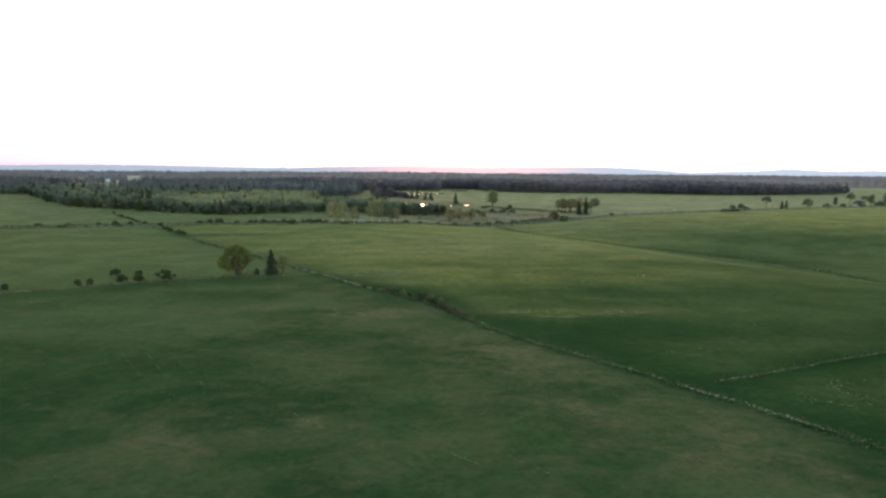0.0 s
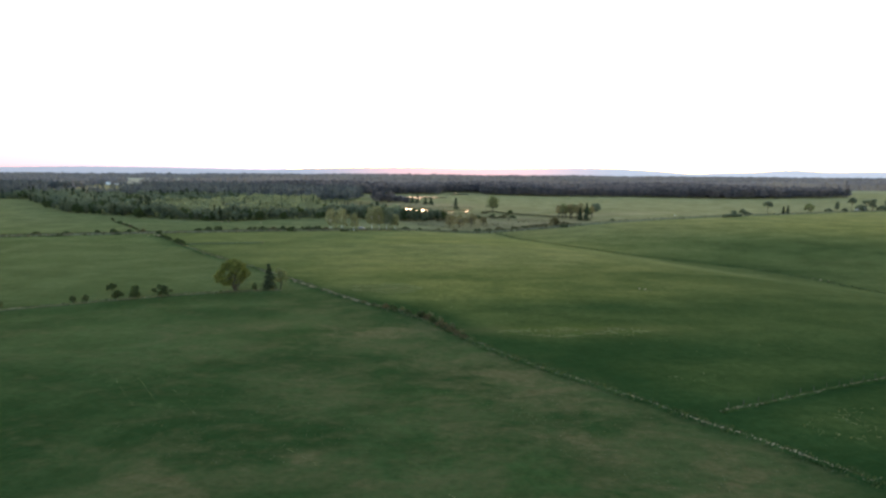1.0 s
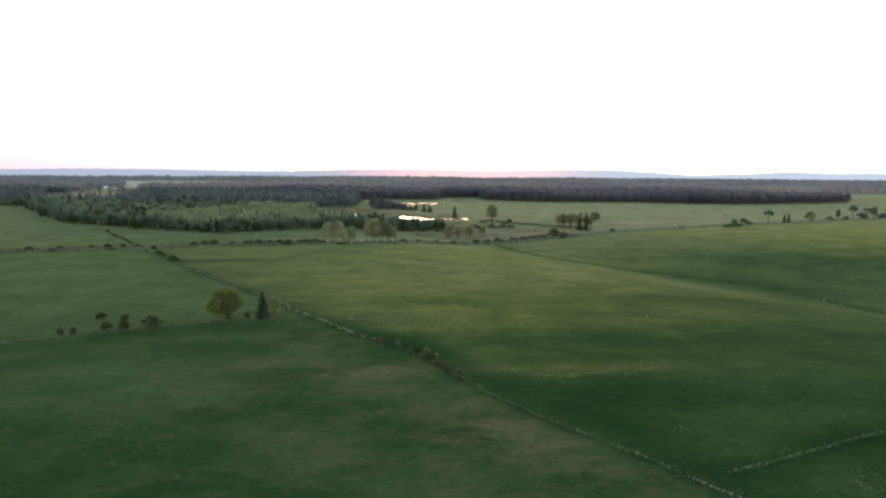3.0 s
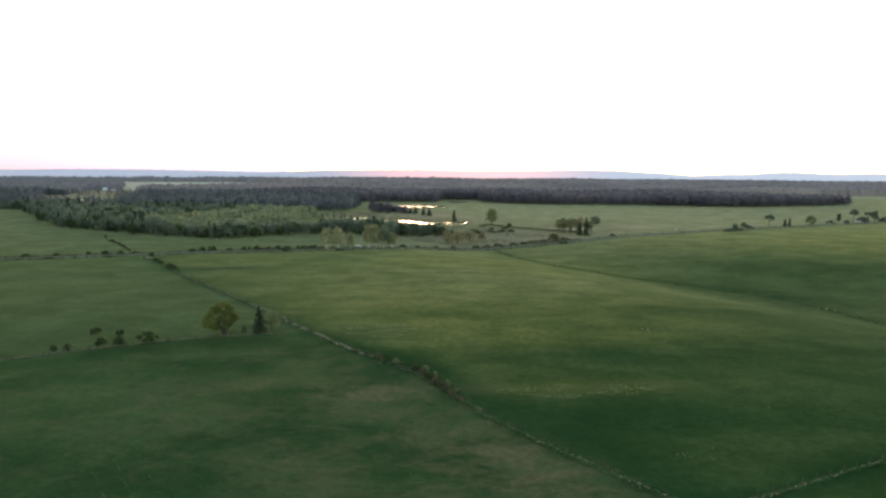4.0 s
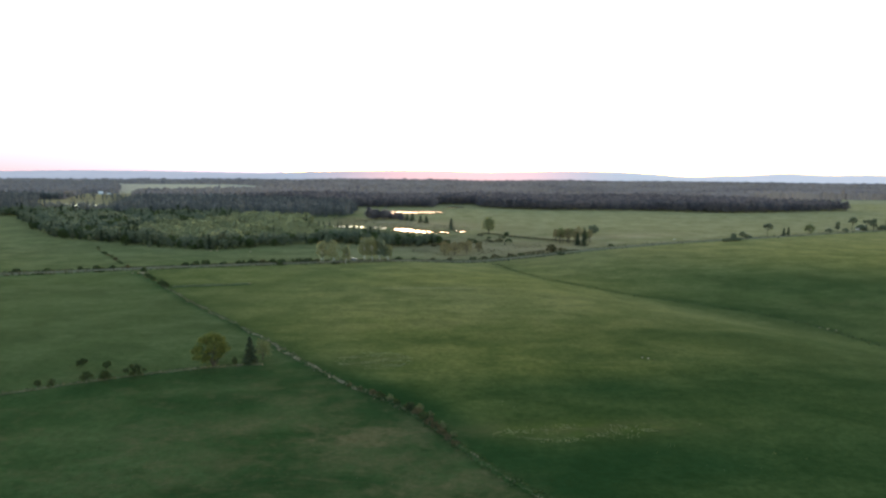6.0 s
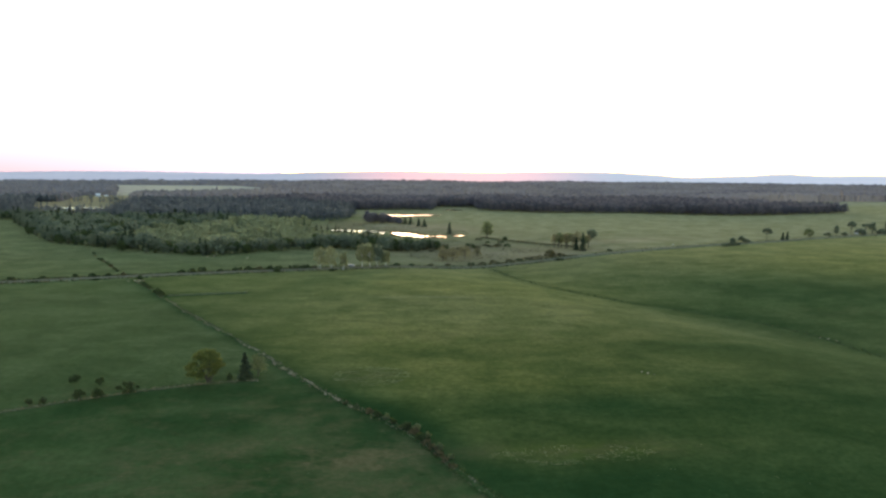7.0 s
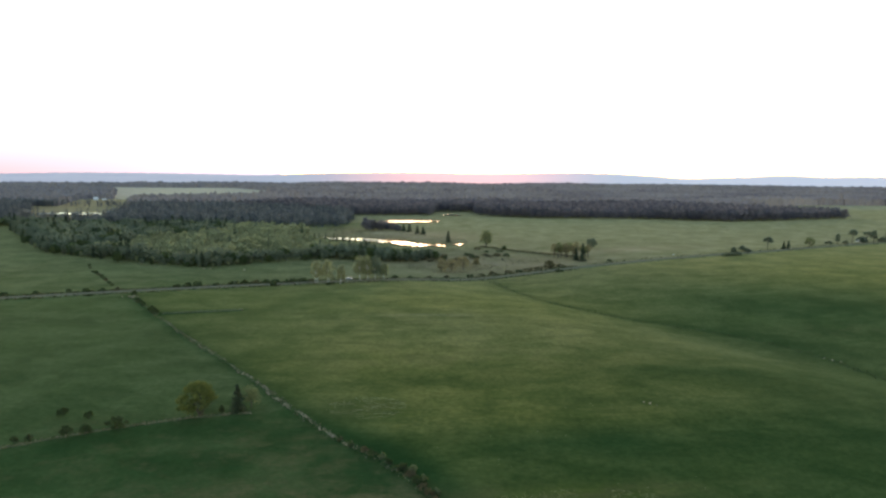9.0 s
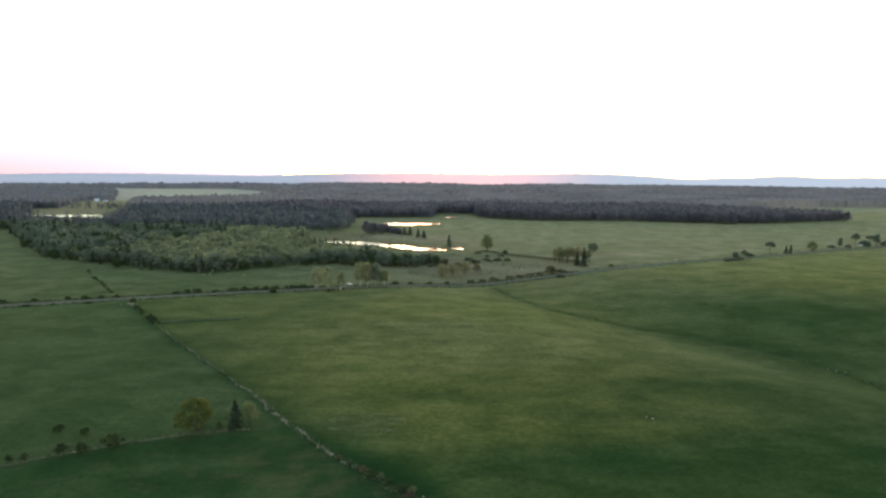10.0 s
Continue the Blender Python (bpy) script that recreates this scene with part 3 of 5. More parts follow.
# ---- the near meadow: oak, spruce and bushes by the low wall ----
def spreading_oak():
    """The oak forks near the ground into a fan of stems; its crown reaches lower and farther on one side."""
    top = broadleaf("oak_tree", 17, 10.0, 13.6, 1.1, 52, 4300, 0.22, "oak_leaves", "bark", "broad spreading oak with yellow-green spring leaves beside a low wall", clump=0.122, open_=0.40, r0=0.18)
    rng = np.random.default_rng(18)
    for x, y, z in ((-3.6, 0.5, 5.6), (-2.0, -0.9, 6.8), (-0.6, 0.8, 8.2), (1.2, -0.6, 7.6), (2.6, 0.6, 6.4)):
        part("stem", mesh_of("stem", *tube((x * 0.06, y * 0.06, -0.2), (x, y, z), 0.17, 0.05, 7, 5, rng), ["bark"], shaded=True), top)
    for ob in top.children:
        if ob.name.startswith("crown"):
            for v in ob.data.vertices:
                low = min(1.0, max(0.0, 1 - v.co.z / 6.5))
                v.co.x += -0.10 * abs(v.co.x) - 1.1 * low
                v.co.z += 0.55 * low * max(0.0, v.co.x) - 0.16 * low * max(0.0, -v.co.x)
                v.co.z = max(v.co.z, 0.15)
    return top


place(spreading_oak(), -60.0, 176.6)
place(conifer("spruce_tree", 12, 7.7, 5.2, 20, 14, 5, 0.26, label="dark narrow spruce standing beside a stone wall"), -51.2, 179.6)
place(broadleaf("small_tree", 13, 6.2, 5.0, 1.0, 11, 680, 0.22, "grey_leaves", "bark", "thin half-bare brownish tree behind the spruce", open_=0.3), -48.6, 183.0)
place(bush("sapling", 14, 2.2, 1.5, 200, 0.2, "bush_leaves", "small dark sapling between oak and spruce"), -55.3, 179.0)
for k, (x, y, hh, w) in enumerate(((-77.6, 168.0, 4.0, 6.6), (-83.8, 165.2, 3.3, 3.9), (-88.2, 164.8, 3.1, 3.6), (-96.5, 177.2, 2.6, 4.0), (-88.7, 175.5, 2.3, 3.2), (-94.6, 160.9, 2.6, 2.3), (-97.6, 160.2, 2.4, 2.2), (-112.3, 153.6, 2.5, 2.3))):
    place(broadleaf("bush", 20 + k, hh * 0.9, w * 0.9, hh * 0.16, 13, int((210 if k < 5 else 90) * w), 0.20, "bush_leaves", "bark", "dark green thorn bush beside a low field wall", "bush", open_=0.3, r0=0.07, group="bushes by the low wall", clump=0.21), x, y, k * 70)

# ---- birches, pale trees and bushes along the road ----
for k, (x, y, hh, w) in enumerate(((-63.6, 382.5, 14.5, 8.5), (-70.6, 384.0, 13.5, 8.0), (-55.6, 384.0, 11.0, 5.5))):
    place(broadleaf("birch_tree", 40 + k, hh * 1.08, w, 1.6, 15, 760, 0.42, "birch_leaves", "birch_bark", "slender white-stemmed birch with pale yellow-green leaves by the road", stems=2, r0=0.12, group="pale birches by the road"), x, y)
for k, (x, y, hh, w) in enumerate(((-46.8, 399.0, 14.5, 8.0), (-42.2, 400.0, 15.0, 7.5), (-37.0, 402.0, 14.0, 8.5), (-32.0, 406.0, 10.0, 6.0))):
    place(broadleaf("birch_tree", 50 + k, hh * 1.08, w, 1.8, 15, 1200, 0.42, "edge_leaves" if k == 2 else "birch_leaves", "birch_bark", "leafy green birch in a roadside group", stems=2, r0=0.12, group="green birches by the road"), x, y)
for k, (x, y, hh, w) in enumerate(((4.6, 452, 11, 9), (12, 457, 10, 9), (21, 462, 11, 10), (31, 474, 7, 6))):
    place(broadleaf("willow_tree", 60 + k, hh, w * 1.2, 0.8, 20, 850, 0.36, "willow_leaves", "bark", "pale brownish half-bare willow on rough ground by the road", open_=0.2, group="pale willows", clump=0.19), x, y)

# roadside bushes north of the road, some of them russet and bare
def verge_bushes(rows, first):
    for k, (x, y, hh, w, kind) in enumerate(rows):
        place(bush("roadside_bush", first + k, hh * 0.82, w * 1.3, int(330 * w), 0.30, ("bush_leaves", "russet_twigs")[kind],
                   ("dark green bush on the verge of the road", "bare russet-brown shrub on the verge of the road")[kind], group="bushes along the road"), x, y, 22 + 25 * math.sin(k * 2.1))


verge_bushes(((-226, 339, 1.6, 4, 0), (-212, 343, 1.4, 3, 0), (-197, 348, 1.8, 3, 0), (-187, 347, 2.8, 3.5, 0), (-180, 350, 2.2, 2.5, 0), (-173, 352, 2.4, 3.5, 1),
              (-146, 364, 2.0, 5, 0), (-140.5, 366, 3.0, 4.5, 0), (-135.5, 368, 3.4, 4.5, 0), (-126, 371, 1.8, 3, 0), (-118, 376, 2.4, 6, 0), (-112, 378, 3.0, 5, 0)), 100)
verge_bushes(((-106, 380, 2.2, 6, 1), (-100, 381, 3.2, 4, 0), (-95, 383, 2.6, 5, 0), (-86, 386, 3.0, 7, 0), (-80, 388, 3.0, 5, 0), (-75, 390, 1.8, 5, 1)), 112)
verge_bushes(((-25.5, 413, 2.2, 4.5, 0), (-16, 418, 1.6, 3, 0), (-3.5, 424.5, 1.6, 4, 1), (8, 431, 1.5, 4, 1), (24, 437, 2.2, 5.5, 0), (33, 441, 1.6, 6, 1), (41, 445, 2.3, 7, 1), (53, 450, 1.6, 8, 1),
              (60, 453, 1.7, 5, 0), (68, 457, 2.2, 8, 1), (76, 460, 2.6, 9, 1), (84, 464, 6.5, 7, 1), (93, 466, 2.6, 8, 1), (134, 485, 1.6, 4, 0)), 118)
for k, (x, y, hh, w) in enumerate(((-93, 372, 2.6, 4), (-158, 340, 2.4, 3.0), (88, 447, 2.0, 7), (-62, 381, 1.4, 7), (-180, 337.5, 0.9, 4), (-207, 329.5, 0.8, 4))):
    place(bush("roadside_bush", 140 + k, hh, w, int(260 * w), 0.30, "bush_leaves", "low bush on the near verge of the road", group="bushes along the road"), x, y, k * 31)
# the field boundary that goes on beyond the road
for k, (x, y, hh, w) in enumerate(((-222, 416, 2.0, 5), (-217, 410, 2.6, 4), (-212, 404, 2.0, 4), (-206, 397, 2.0, 4), (-201, 390, 1.6, 4), (-196, 383, 2.4, 4), (-190, 375, 2.6, 4), (-184, 367, 1.6, 3), (-232, 430, 1.8, 3), (-238, 440, 2.0, 4))):
    place(bush("hedge_bush", 150 + k, hh * (0.4 + 0.3 * (k % 2)), w * 0.75, int(70 * w), 0.24, ("bush_leaves", "russet_twigs")[k % 3 == 2], "low scrubby bush in an old field boundary", group="field boundary beyond the road"), x, y, k * 29)
# bushes in the stone wall
def wall_bushes(rows, first):
    for k, (x, y, hh, w, kind) in enumerate(rows):
        place(bush("wall_bush", first + k, hh * 0.9, w * 1.25, int(380 * w), 0.16, ("bush_leaves", "russet_twigs", "grey_leaves")[kind],
                   ("small green bush growing in the stone wall", "russet dry bush growing over the stone wall", "pale budding bush beside the stone wall")[kind], group="bushes in the stone wall"), x, y, k * 53)


wall_bushes(((-150, 327, 1.6, 3, 0), (-146, 321, 2.0, 3, 0), (-141.5, 315.5, 1.9, 2.6, 0), (-133, 305.5, 2.6, 4.4, 0), (-130, 302, 2.2, 3.6, 0), (-128, 299, 1.7, 3, 0)), 170)
wall_bushes(tuple((x, y, 0.95 * hh, 0.92 * w, kind) for x, y, hh, w, kind in ((-14.5, 156.5, 1.5, 2.4, 1), (-12.5, 154.5, 1.7, 2.2, 0), (-8.4, 151.0, 1.3, 1.8, 0), (-5.0, 148.0, 1.9, 2.4, 0), (-3.4, 145.4, 1.6, 2.2, 1), (-2.0, 142.8, 1.9, 2.4, 0), (-0.6, 140.3, 1.5, 2.4, 1),
             (0.8, 138.0, 1.5, 2.4, 1), (2.1, 135.6, 1.4, 2.2, 1), (3.3, 133.2, 1.2, 2.2, 1), (4.6, 130.6, 0.9, 1.8, 1), (-18, 159.3, 0.8, 1.6, 0), (-21, 162, 0.7, 1.5, 1), (-10.2, 153.6, 1.4, 1.6, 2), (-3.0, 147.4, 1.8, 1.8, 2), (-0.4, 143.8, 1.6, 1.6, 2), (2.4, 138.6, 1.3, 1.6, 2), (4.4, 134.4, 1.0, 1.4, 2))), 180)

# ---- copse, lone trees and spruces beyond the road ----
for k, (x, y, hh, w) in enumerate(((96, 507, 13, 6), (98.5, 503, 14, 6), (101, 506, 14, 6.5), (104, 502, 13.5, 6), (107, 508, 14, 7), (110, 503, 14, 7), (113.5, 507, 13.5, 7), (118, 502, 12, 6), (122, 506, 11, 6))):
    place(broadleaf("copse_tree", 220 + k, hh * (0.92 + 0.1 * math.sin(k * 2.4)), w * 1.2, 3.4, 16, 430, 0.42, "grey_leaves" if k % 3 == 1 else "willow_leaves", "bark", "tall thin-stemmed pale tree in a small copse", stems=2, open_=0.3, r0=0.2, group="copse in the meadow", clump=0.2), x, y, k * 50)
for k, (x, y, hh, w) in enumerate(((109.8, 492, 10.0, 5.0), (113.8, 487, 14.5, 7.4))):
    place(conifer("spruce_tree", 230 + k, hh, w, 18, 13, 4, 0.5, label="dark spruce at the edge of a copse", group="spruces by the copse"), x, y)
place(broadleaf("round_tree", 240, 9, 11, 1.0, 14, 700, 0.5, "edge_leaves", "bark", "low round grey-green tree behind the copse"), 137, 553)
place(broadleaf("lone_tree", 241, 16, 12.5, 2.4, 18, 900, 0.5, "grey_leaves", "bark", "lone grey-green tree in the meadow near the ponds", open_=0.3), 45, 560)
place(bush("field_bush", 242, 3.6, 5.0, 500, 0.35, "bush_leaves", "single round bush in rough pasture"), 60, 550)
for k, (x, y, hh, w) in enumerate(((12, 593, 13.5, 5.5), (-43, 709, 8, 4), (-36, 700, 10.5, 5), (-29.5, 692, 12.5, 6), (-20, 676, 10, 5), (-13.5, 666, 10, 5))):
    place(conifer("pond_spruce", 250 + k, hh * 0.86, w * 1.5, 15, 10, 3, 0.55, label="dark spruce on the low ground between two ponds", group="spruces between the ponds"), x, y)
for k in range(14):
    rng = np.random.default_rng(300 + k)
    x, y = -80 + 2.9 * k + rng.normal(0, 2), 724 - 1.2 * k + rng.normal(0, 9)
    place(broadleaf("alder_tree", 300 + k, 15.5 + rng.normal(0, 1.0) - 0.8 * k, 10 - 0.3 * k, 0.5, 14, 700, 0.62, "hazed_wood_leaves" if k % 4 else "hazed_wood_needles", "bark", "greyish half-bare tree in a thicket between the ponds", group="thicket between the ponds"), x, y)
for k in range(11):
    rng = np.random.default_rng(270 + k)
    x = -118 + 6.2 * k + rng.normal(0, 1.5)
    y = 612 - 0.32 * (x + 118) - 0.0022 * (x + 118) ** 2 + rng.normal(0, 1.5)
    place(conifer("shore_spruce", 270 + k, rng.uniform(3.5, 6.5) * (1.4 if k < 6 else 0.8), 3.2 if k < 6 else 2.6, 10, 8, 3, 0.4, label="small dark spruce on the shore of the long pond", group="spruces on the pond shore"), x, y)
# dark rough shrubs between the plantation and the road
for k in range(26):
    rng = np.random.default_rng(330 + k)
    f = rng.uniform(0, 1)
    x, y = -8 + 60 * f + rng.normal(0, 5), 505 + 40 * f * f - 15 * f + rng.normal(0, 11)
    place(bush("rough_shrub", 330 + k, rng.uniform(1.0, 2.4), rng.uniform(4, 9), 420, 0.4, "russet_twigs" if k % 3 else "bush_leaves", "low brown shrub on marshy rough ground", group="marsh shrubs"), x, y)
# trees along the road to the east
for k, (x, y, hh, w, kind) in enumerate(((249, 525, 4.5, 6, "b"), (257, 527, 5.5, 6, "t"), (263, 530, 3, 8, "b"), (286, 541, 11.5, 9.5, "u"), (304, 548, 7, 4, "c"), (308.5, 549, 7.5, 4.5, "c"),
        (338, 567, 9, 10, "p"), (372, 592, 3, 9, "b"), (381, 594, 10, 5, "t"), (390, 596, 3, 7, "b"), (402, 604, 13, 9, "u"), (409, 604, 6, 8, "t"), (414, 606, 6, 8, "b"), (422, 612, 10, 12, "u"), (430, 614, 12, 8, "t"),
        (437, 612, 5, 11, "b"), (446, 618, 13, 8, "c"), (455, 622, 14, 9, "t"), (466, 628, 8, 10, "b"))):
    lab = "tree standing along the far stretch of the road"
    if kind == "b":
        ob = bush("roadside_bush", 400 + k, hh, w, int(130 * w), 0.4, "edge_leaves", "dark bush along the far stretch of the road", group="trees along the far road")
    elif kind == "c":
        ob = conifer("roadside_spruce", 400 + k, hh, w, 12, 9, 3, 0.5, label="small dark spruce along the far stretch of the road", group="trees along the far road")
    elif kind == "u":
        ob = broadleaf("umbrella_tree", 400 + k, hh, w, hh * 0.55, 9, 520, 0.5, "edge_leaves", "bark", "flat-topped bare-stemmed " + lab, group="trees along the far road", r0=0.2)
    else:
        ob = broadleaf("roadside_tree", 400 + k, hh, w, 1.5, 9, 560, 0.5, "grey_leaves" if kind == "p" else "edge_leaves", "bark", ("pale half-bare " if kind == "p" else "dark leafy ") + lab, open_=0.3, group="trees along the far road")
    place(ob, x, y)


# ---- a dark clipped hedge by the road ----
def hedge(a, b, height, width, seed):
    rng = np.random.default_rng(seed)
    ln = math.hypot(b[0] - a[0], b[1] - a[1])
    n = int(ln * 90)
    f, u = rng.uniform(0, 1, n), unit(rng, n)
    c = np.stack([a[0] + (b[0] - a[0]) * f, a[1] + (b[1] - a[1]) * f, np.full(n, height * 0.5)], 1) + u * np.array([width, width, height * 0.5]) * rng.uniform(0.5, 1, (n, 1))
    c[:, 2] += land(c[:, 0], c[:, 1])
    top = tagged(new("hedge"), "long low dark green hedge beside the road", "hedge")
    part("foliage", mesh_of("foliage", *quads(c, u, 0.35, rng), ["edge_leaves"]), top)
    part("stems", mesh_of("stems", *join([tube((x, y, h(x, y) - 0.2), (x, y, h(x, y) + height * 0.6), 0.08, 0.04, 4, 1) for x, y in zip(np.linspace(a[0], b[0], 16), np.linspace(a[1], b[1], 16))]), ["bark"]), top)


hedge((228.5, 500), (247, 508.5), 2.6, 1.6, 7)


# ---- stone walls ----
def stone_shape(seed):
    rng = np.random.default_rng(seed)
    bm = bmesh.new()
    bmesh.ops.create_icosphere(bm, subdivisions=1, radius=0.5)
    V = np.array([v.co[:] for v in bm.verts])
    F = np.array([[v.index for v in f.verts] for f in bm.faces])
    bm.free()
    V = V * rng.uniform(0.72, 1.2, (len(V), 1)) * np.array([1.15, 0.85, 0.68])
    return V, F


STONES = [stone_shape(k) for k in range(8)]
STONE_MESHES = [mesh_of("stone", v, f, ["fieldstone_single"]) for v, f in STONES]


def turn_z(V, a):
    c, s = math.cos(a), math.sin(a)
    return np.stack([V[:, 0] * c - V[:, 1] * s, V[:, 0] * s + V[:, 1] * c, V[:, 2]], 1)


def stone_wall(name, line, label, height, width, seed, bare, near=None, pale=0.35, bank="meadow_grass"):
    """A rubble wall: an overgrown core, single stones in the near stretch, the rest joined."""
    rng = np.random.default_rng(seed)
    q, d = polyline(line, 0.42)
    top = tagged(new(name), label, "stone wall", kind="structure")
    hw = width / 2
    part("bank", ribbon("bank", line, (-hw * 1.9, -hw * 0.9, -hw * 0.3, hw * 0.3, hw * 0.9, hw * 1.9), (-0.25, height * 0.30, height * 0.48, height * 0.50, height * 0.30, -0.25), bank, 1.6, 0.22, seed), top, "grassy mossy bank under the stones")
    pieces, singles = [], 0
    # stones lie in heaps with gaps between, and wander off the line
    run = np.arange(len(q)) * 0.42
    heap = np.clip(0.7 + 2.1 * np.convolve(rng.normal(0, 1, len(q) + 6), np.ones(7) / 7, "valid") + 0.5 * np.sin(run * 0.117 + seed), 0.06, 1.9)
    off = 0.35 * np.sin(run * 0.19 + seed) + 0.25 * np.sin(run * 0.47 + 1)
    for (x, y), (dx, dy), hp, sh in zip(q, d, heap, off):
        if y < 108:
            hp, sh = 0.55 + 0.45 * hp, 0.4 * sh
        b = bare(x, y) * hp
        x, y = x - dy * sh, y + dx * sh
        for _ in range(7):
            if rng.uniform() > b:
                continue
            broad = hw * (0.34 + 0.66 * min(1.0, max(0.0, (y - 100) / 60)))
            o, f = rng.uniform(-broad, broad), rng.uniform(0, 1)
            zz = h(x, y) + height * (1 - abs(o) / hw * 0.6) * (0.3 + 0.5 * f)
            size = rng.uniform(0.12, 0.36) * (1.25 if y > 160 else 0.8)
            px, py = x - dy * o + rng.normal(0, 0.1), y + dx * o + rng.normal(0, 0.1)
            k, a = int(rng.integers(8)), rng.uniform(0, 6.28)
            if near is not None and near(x, y) and singles < 290:
                ob = new("stone", STONE_MESHES[k])
                ob.parent = top
                ob.matrix_basis = pose(px, py, zz, rng.uniform(-20, 20), rng.uniform(-20, 20), math.degrees(a)) @ Matrix.Scale(size, 4)
                singles += 1
            else:
                V, F = STONES[k]
                pieces.append((turn_z(V * size, a) + (px, py, zz), F))
    if pieces:
        tagged(part("rubble", mesh_of("rubble", *join(pieces), ["fieldstone"]), top), kind="stuff")
    # rough grass along both feet
    n = int(len(q) * 4)
    i = rng.integers(0, len(q), n)
    o = rng.normal(0, width * 0.5, n) * (0.45 + 0.55 * smooth(105, 160, q[i, 1]))
    c = np.stack([q[i, 0] - d[i, 1] * o, q[i, 1] + d[i, 0] * o, np.zeros(n)], 1)
    c[:, 2] = land(c[:, 0], c[:, 1]) + rng.uniform(0.05, 0.45, n) * (0.5 + 0.5 * smooth(105, 160, c[:, 1]))
    thin = (c[:, 1] > 205) & ((c[:, 1] < 234) | (c[:, 1] > 268)) & (rng.uniform(0, 1, n) < 0.5)
    c = c[~thin]
    n = len(c)
    cut = int(n * pale)
    tagged(part("rough_grass", mesh_of("rough_grass", *quads(c[cut:], unit(rng, n - cut) * (1, 1, 0.4), 0.20, rng, 1.5), ["sedge"]), top), kind="stuff")
    tagged(part("dry_grass", mesh_of("dry_grass", *quads(c[:cut], unit(rng, cut) * (1, 1, 0.8), 0.08 + 0.08 * smooth(105, 160, c[:cut, 1]), rng, 1.5), ["dead_grass"]), top), kind="stuff")
    # darker rank growth on the strip beside the stones that is never mown
    if name == "stone_wall" and width > 1.0:
        i = i[q[i, 1] < 165]
        o = np.where(rng.uniform(0, 1, len(i)) < 0.62, -1, 1) * np.abs(rng.normal(0.8, 0.32, len(i)))
        c = np.stack([q[i, 0] + d[i, 1] * o, q[i, 1] - d[i, 0] * o, np.zeros(len(i))], 1) + rng.normal(0, 0.2, (len(i), 3)) * (1, 1, 0)
        c[:, 2] = land(c[:, 0], c[:, 1]) + rng.uniform(0.02, 0.28, len(i))
        tagged(part("rank_grass", mesh_of("rank_grass", *quads(c, unit(rng, len(i)) * (1, 1, 0.6), 0.17, rng, 1.6), ["rank_grass"]), top), kind="stuff")
    return top


def bare_main(x, y):
    if y > 285:
        return 0.10
    if y > 232:
        return 0.24 + 0.3 * (252 < y < 268)
    if y > 164:
        return 0.55 if y < 205 else 0.32
    if y > 108:
        return 0.11
    if y > 91:
        return 0.20
    return 0.55 if (74 < y < 81 or 82 < y < 90) else 0.14


stone_wall("stone_wall", WALL, "long tumbled fieldstone wall, partly overgrown, between two meadows", 0.50, 1.15, 1, bare_main, lambda x, y: 60 < y < 108, 0.65)
stone_wall("stone_wall", SIDE_WALL, "low pale fieldstone wall branching off across the meadow", 0.45, 0.6, 2, lambda x, y: 0.20)
stone_wall("stone_wall", LEFT_WALL, "low sunken field wall overgrown with pale grass", 0.3, 0.8, 3, lambda x, y: 0.06 if x < -66 else 0.10, None, 0.8, "straw_bank")

rng = np.random.default_rng(77)
for k in range(16):
    ob = tagged(new("boulder", STONE_MESHES[k % 8]), "pale boulder in a heap where the wall meets the road", "boulder", "boulder heap by the road")
    x, y = -157 + rng.normal(0, 2.0), 336 + rng.normal(0, 1.3)
    s = rng.uniform(0.5, 1.1)
    ob.matrix_basis = pose(x, y, h(x, y) + 0.22 * s, rng.uniform(-15, 15), 0, rng.uniform(0, 360)) @ Matrix.Scale(s, 4)
for k, (x, y, s) in enumerate(((63, 188.9, 0.7), (61.6, 190, 0.6), (64.5, 187.8, 0.45), (-90.5, 306, 1.0), (160.6, 258, 0.8), (158.8, 260.5, 0.55), (162.5, 255.6, 0.65), (-128, 428.5, 1.4), (-152, 432, 1.6), (-156, 431, 1.2), (-192, 340.5, 1.2))):
    ob = tagged(new("boulder", STONE_MESHES[k % 8]), "single pale boulder lying in the grass", "boulder", "boulders in the meadow")
    ob.matrix_basis = pose(x, y, h(x, y) + 0.22 * s, 0, 0, k * 60) @ Matrix.Scale(s, 4)


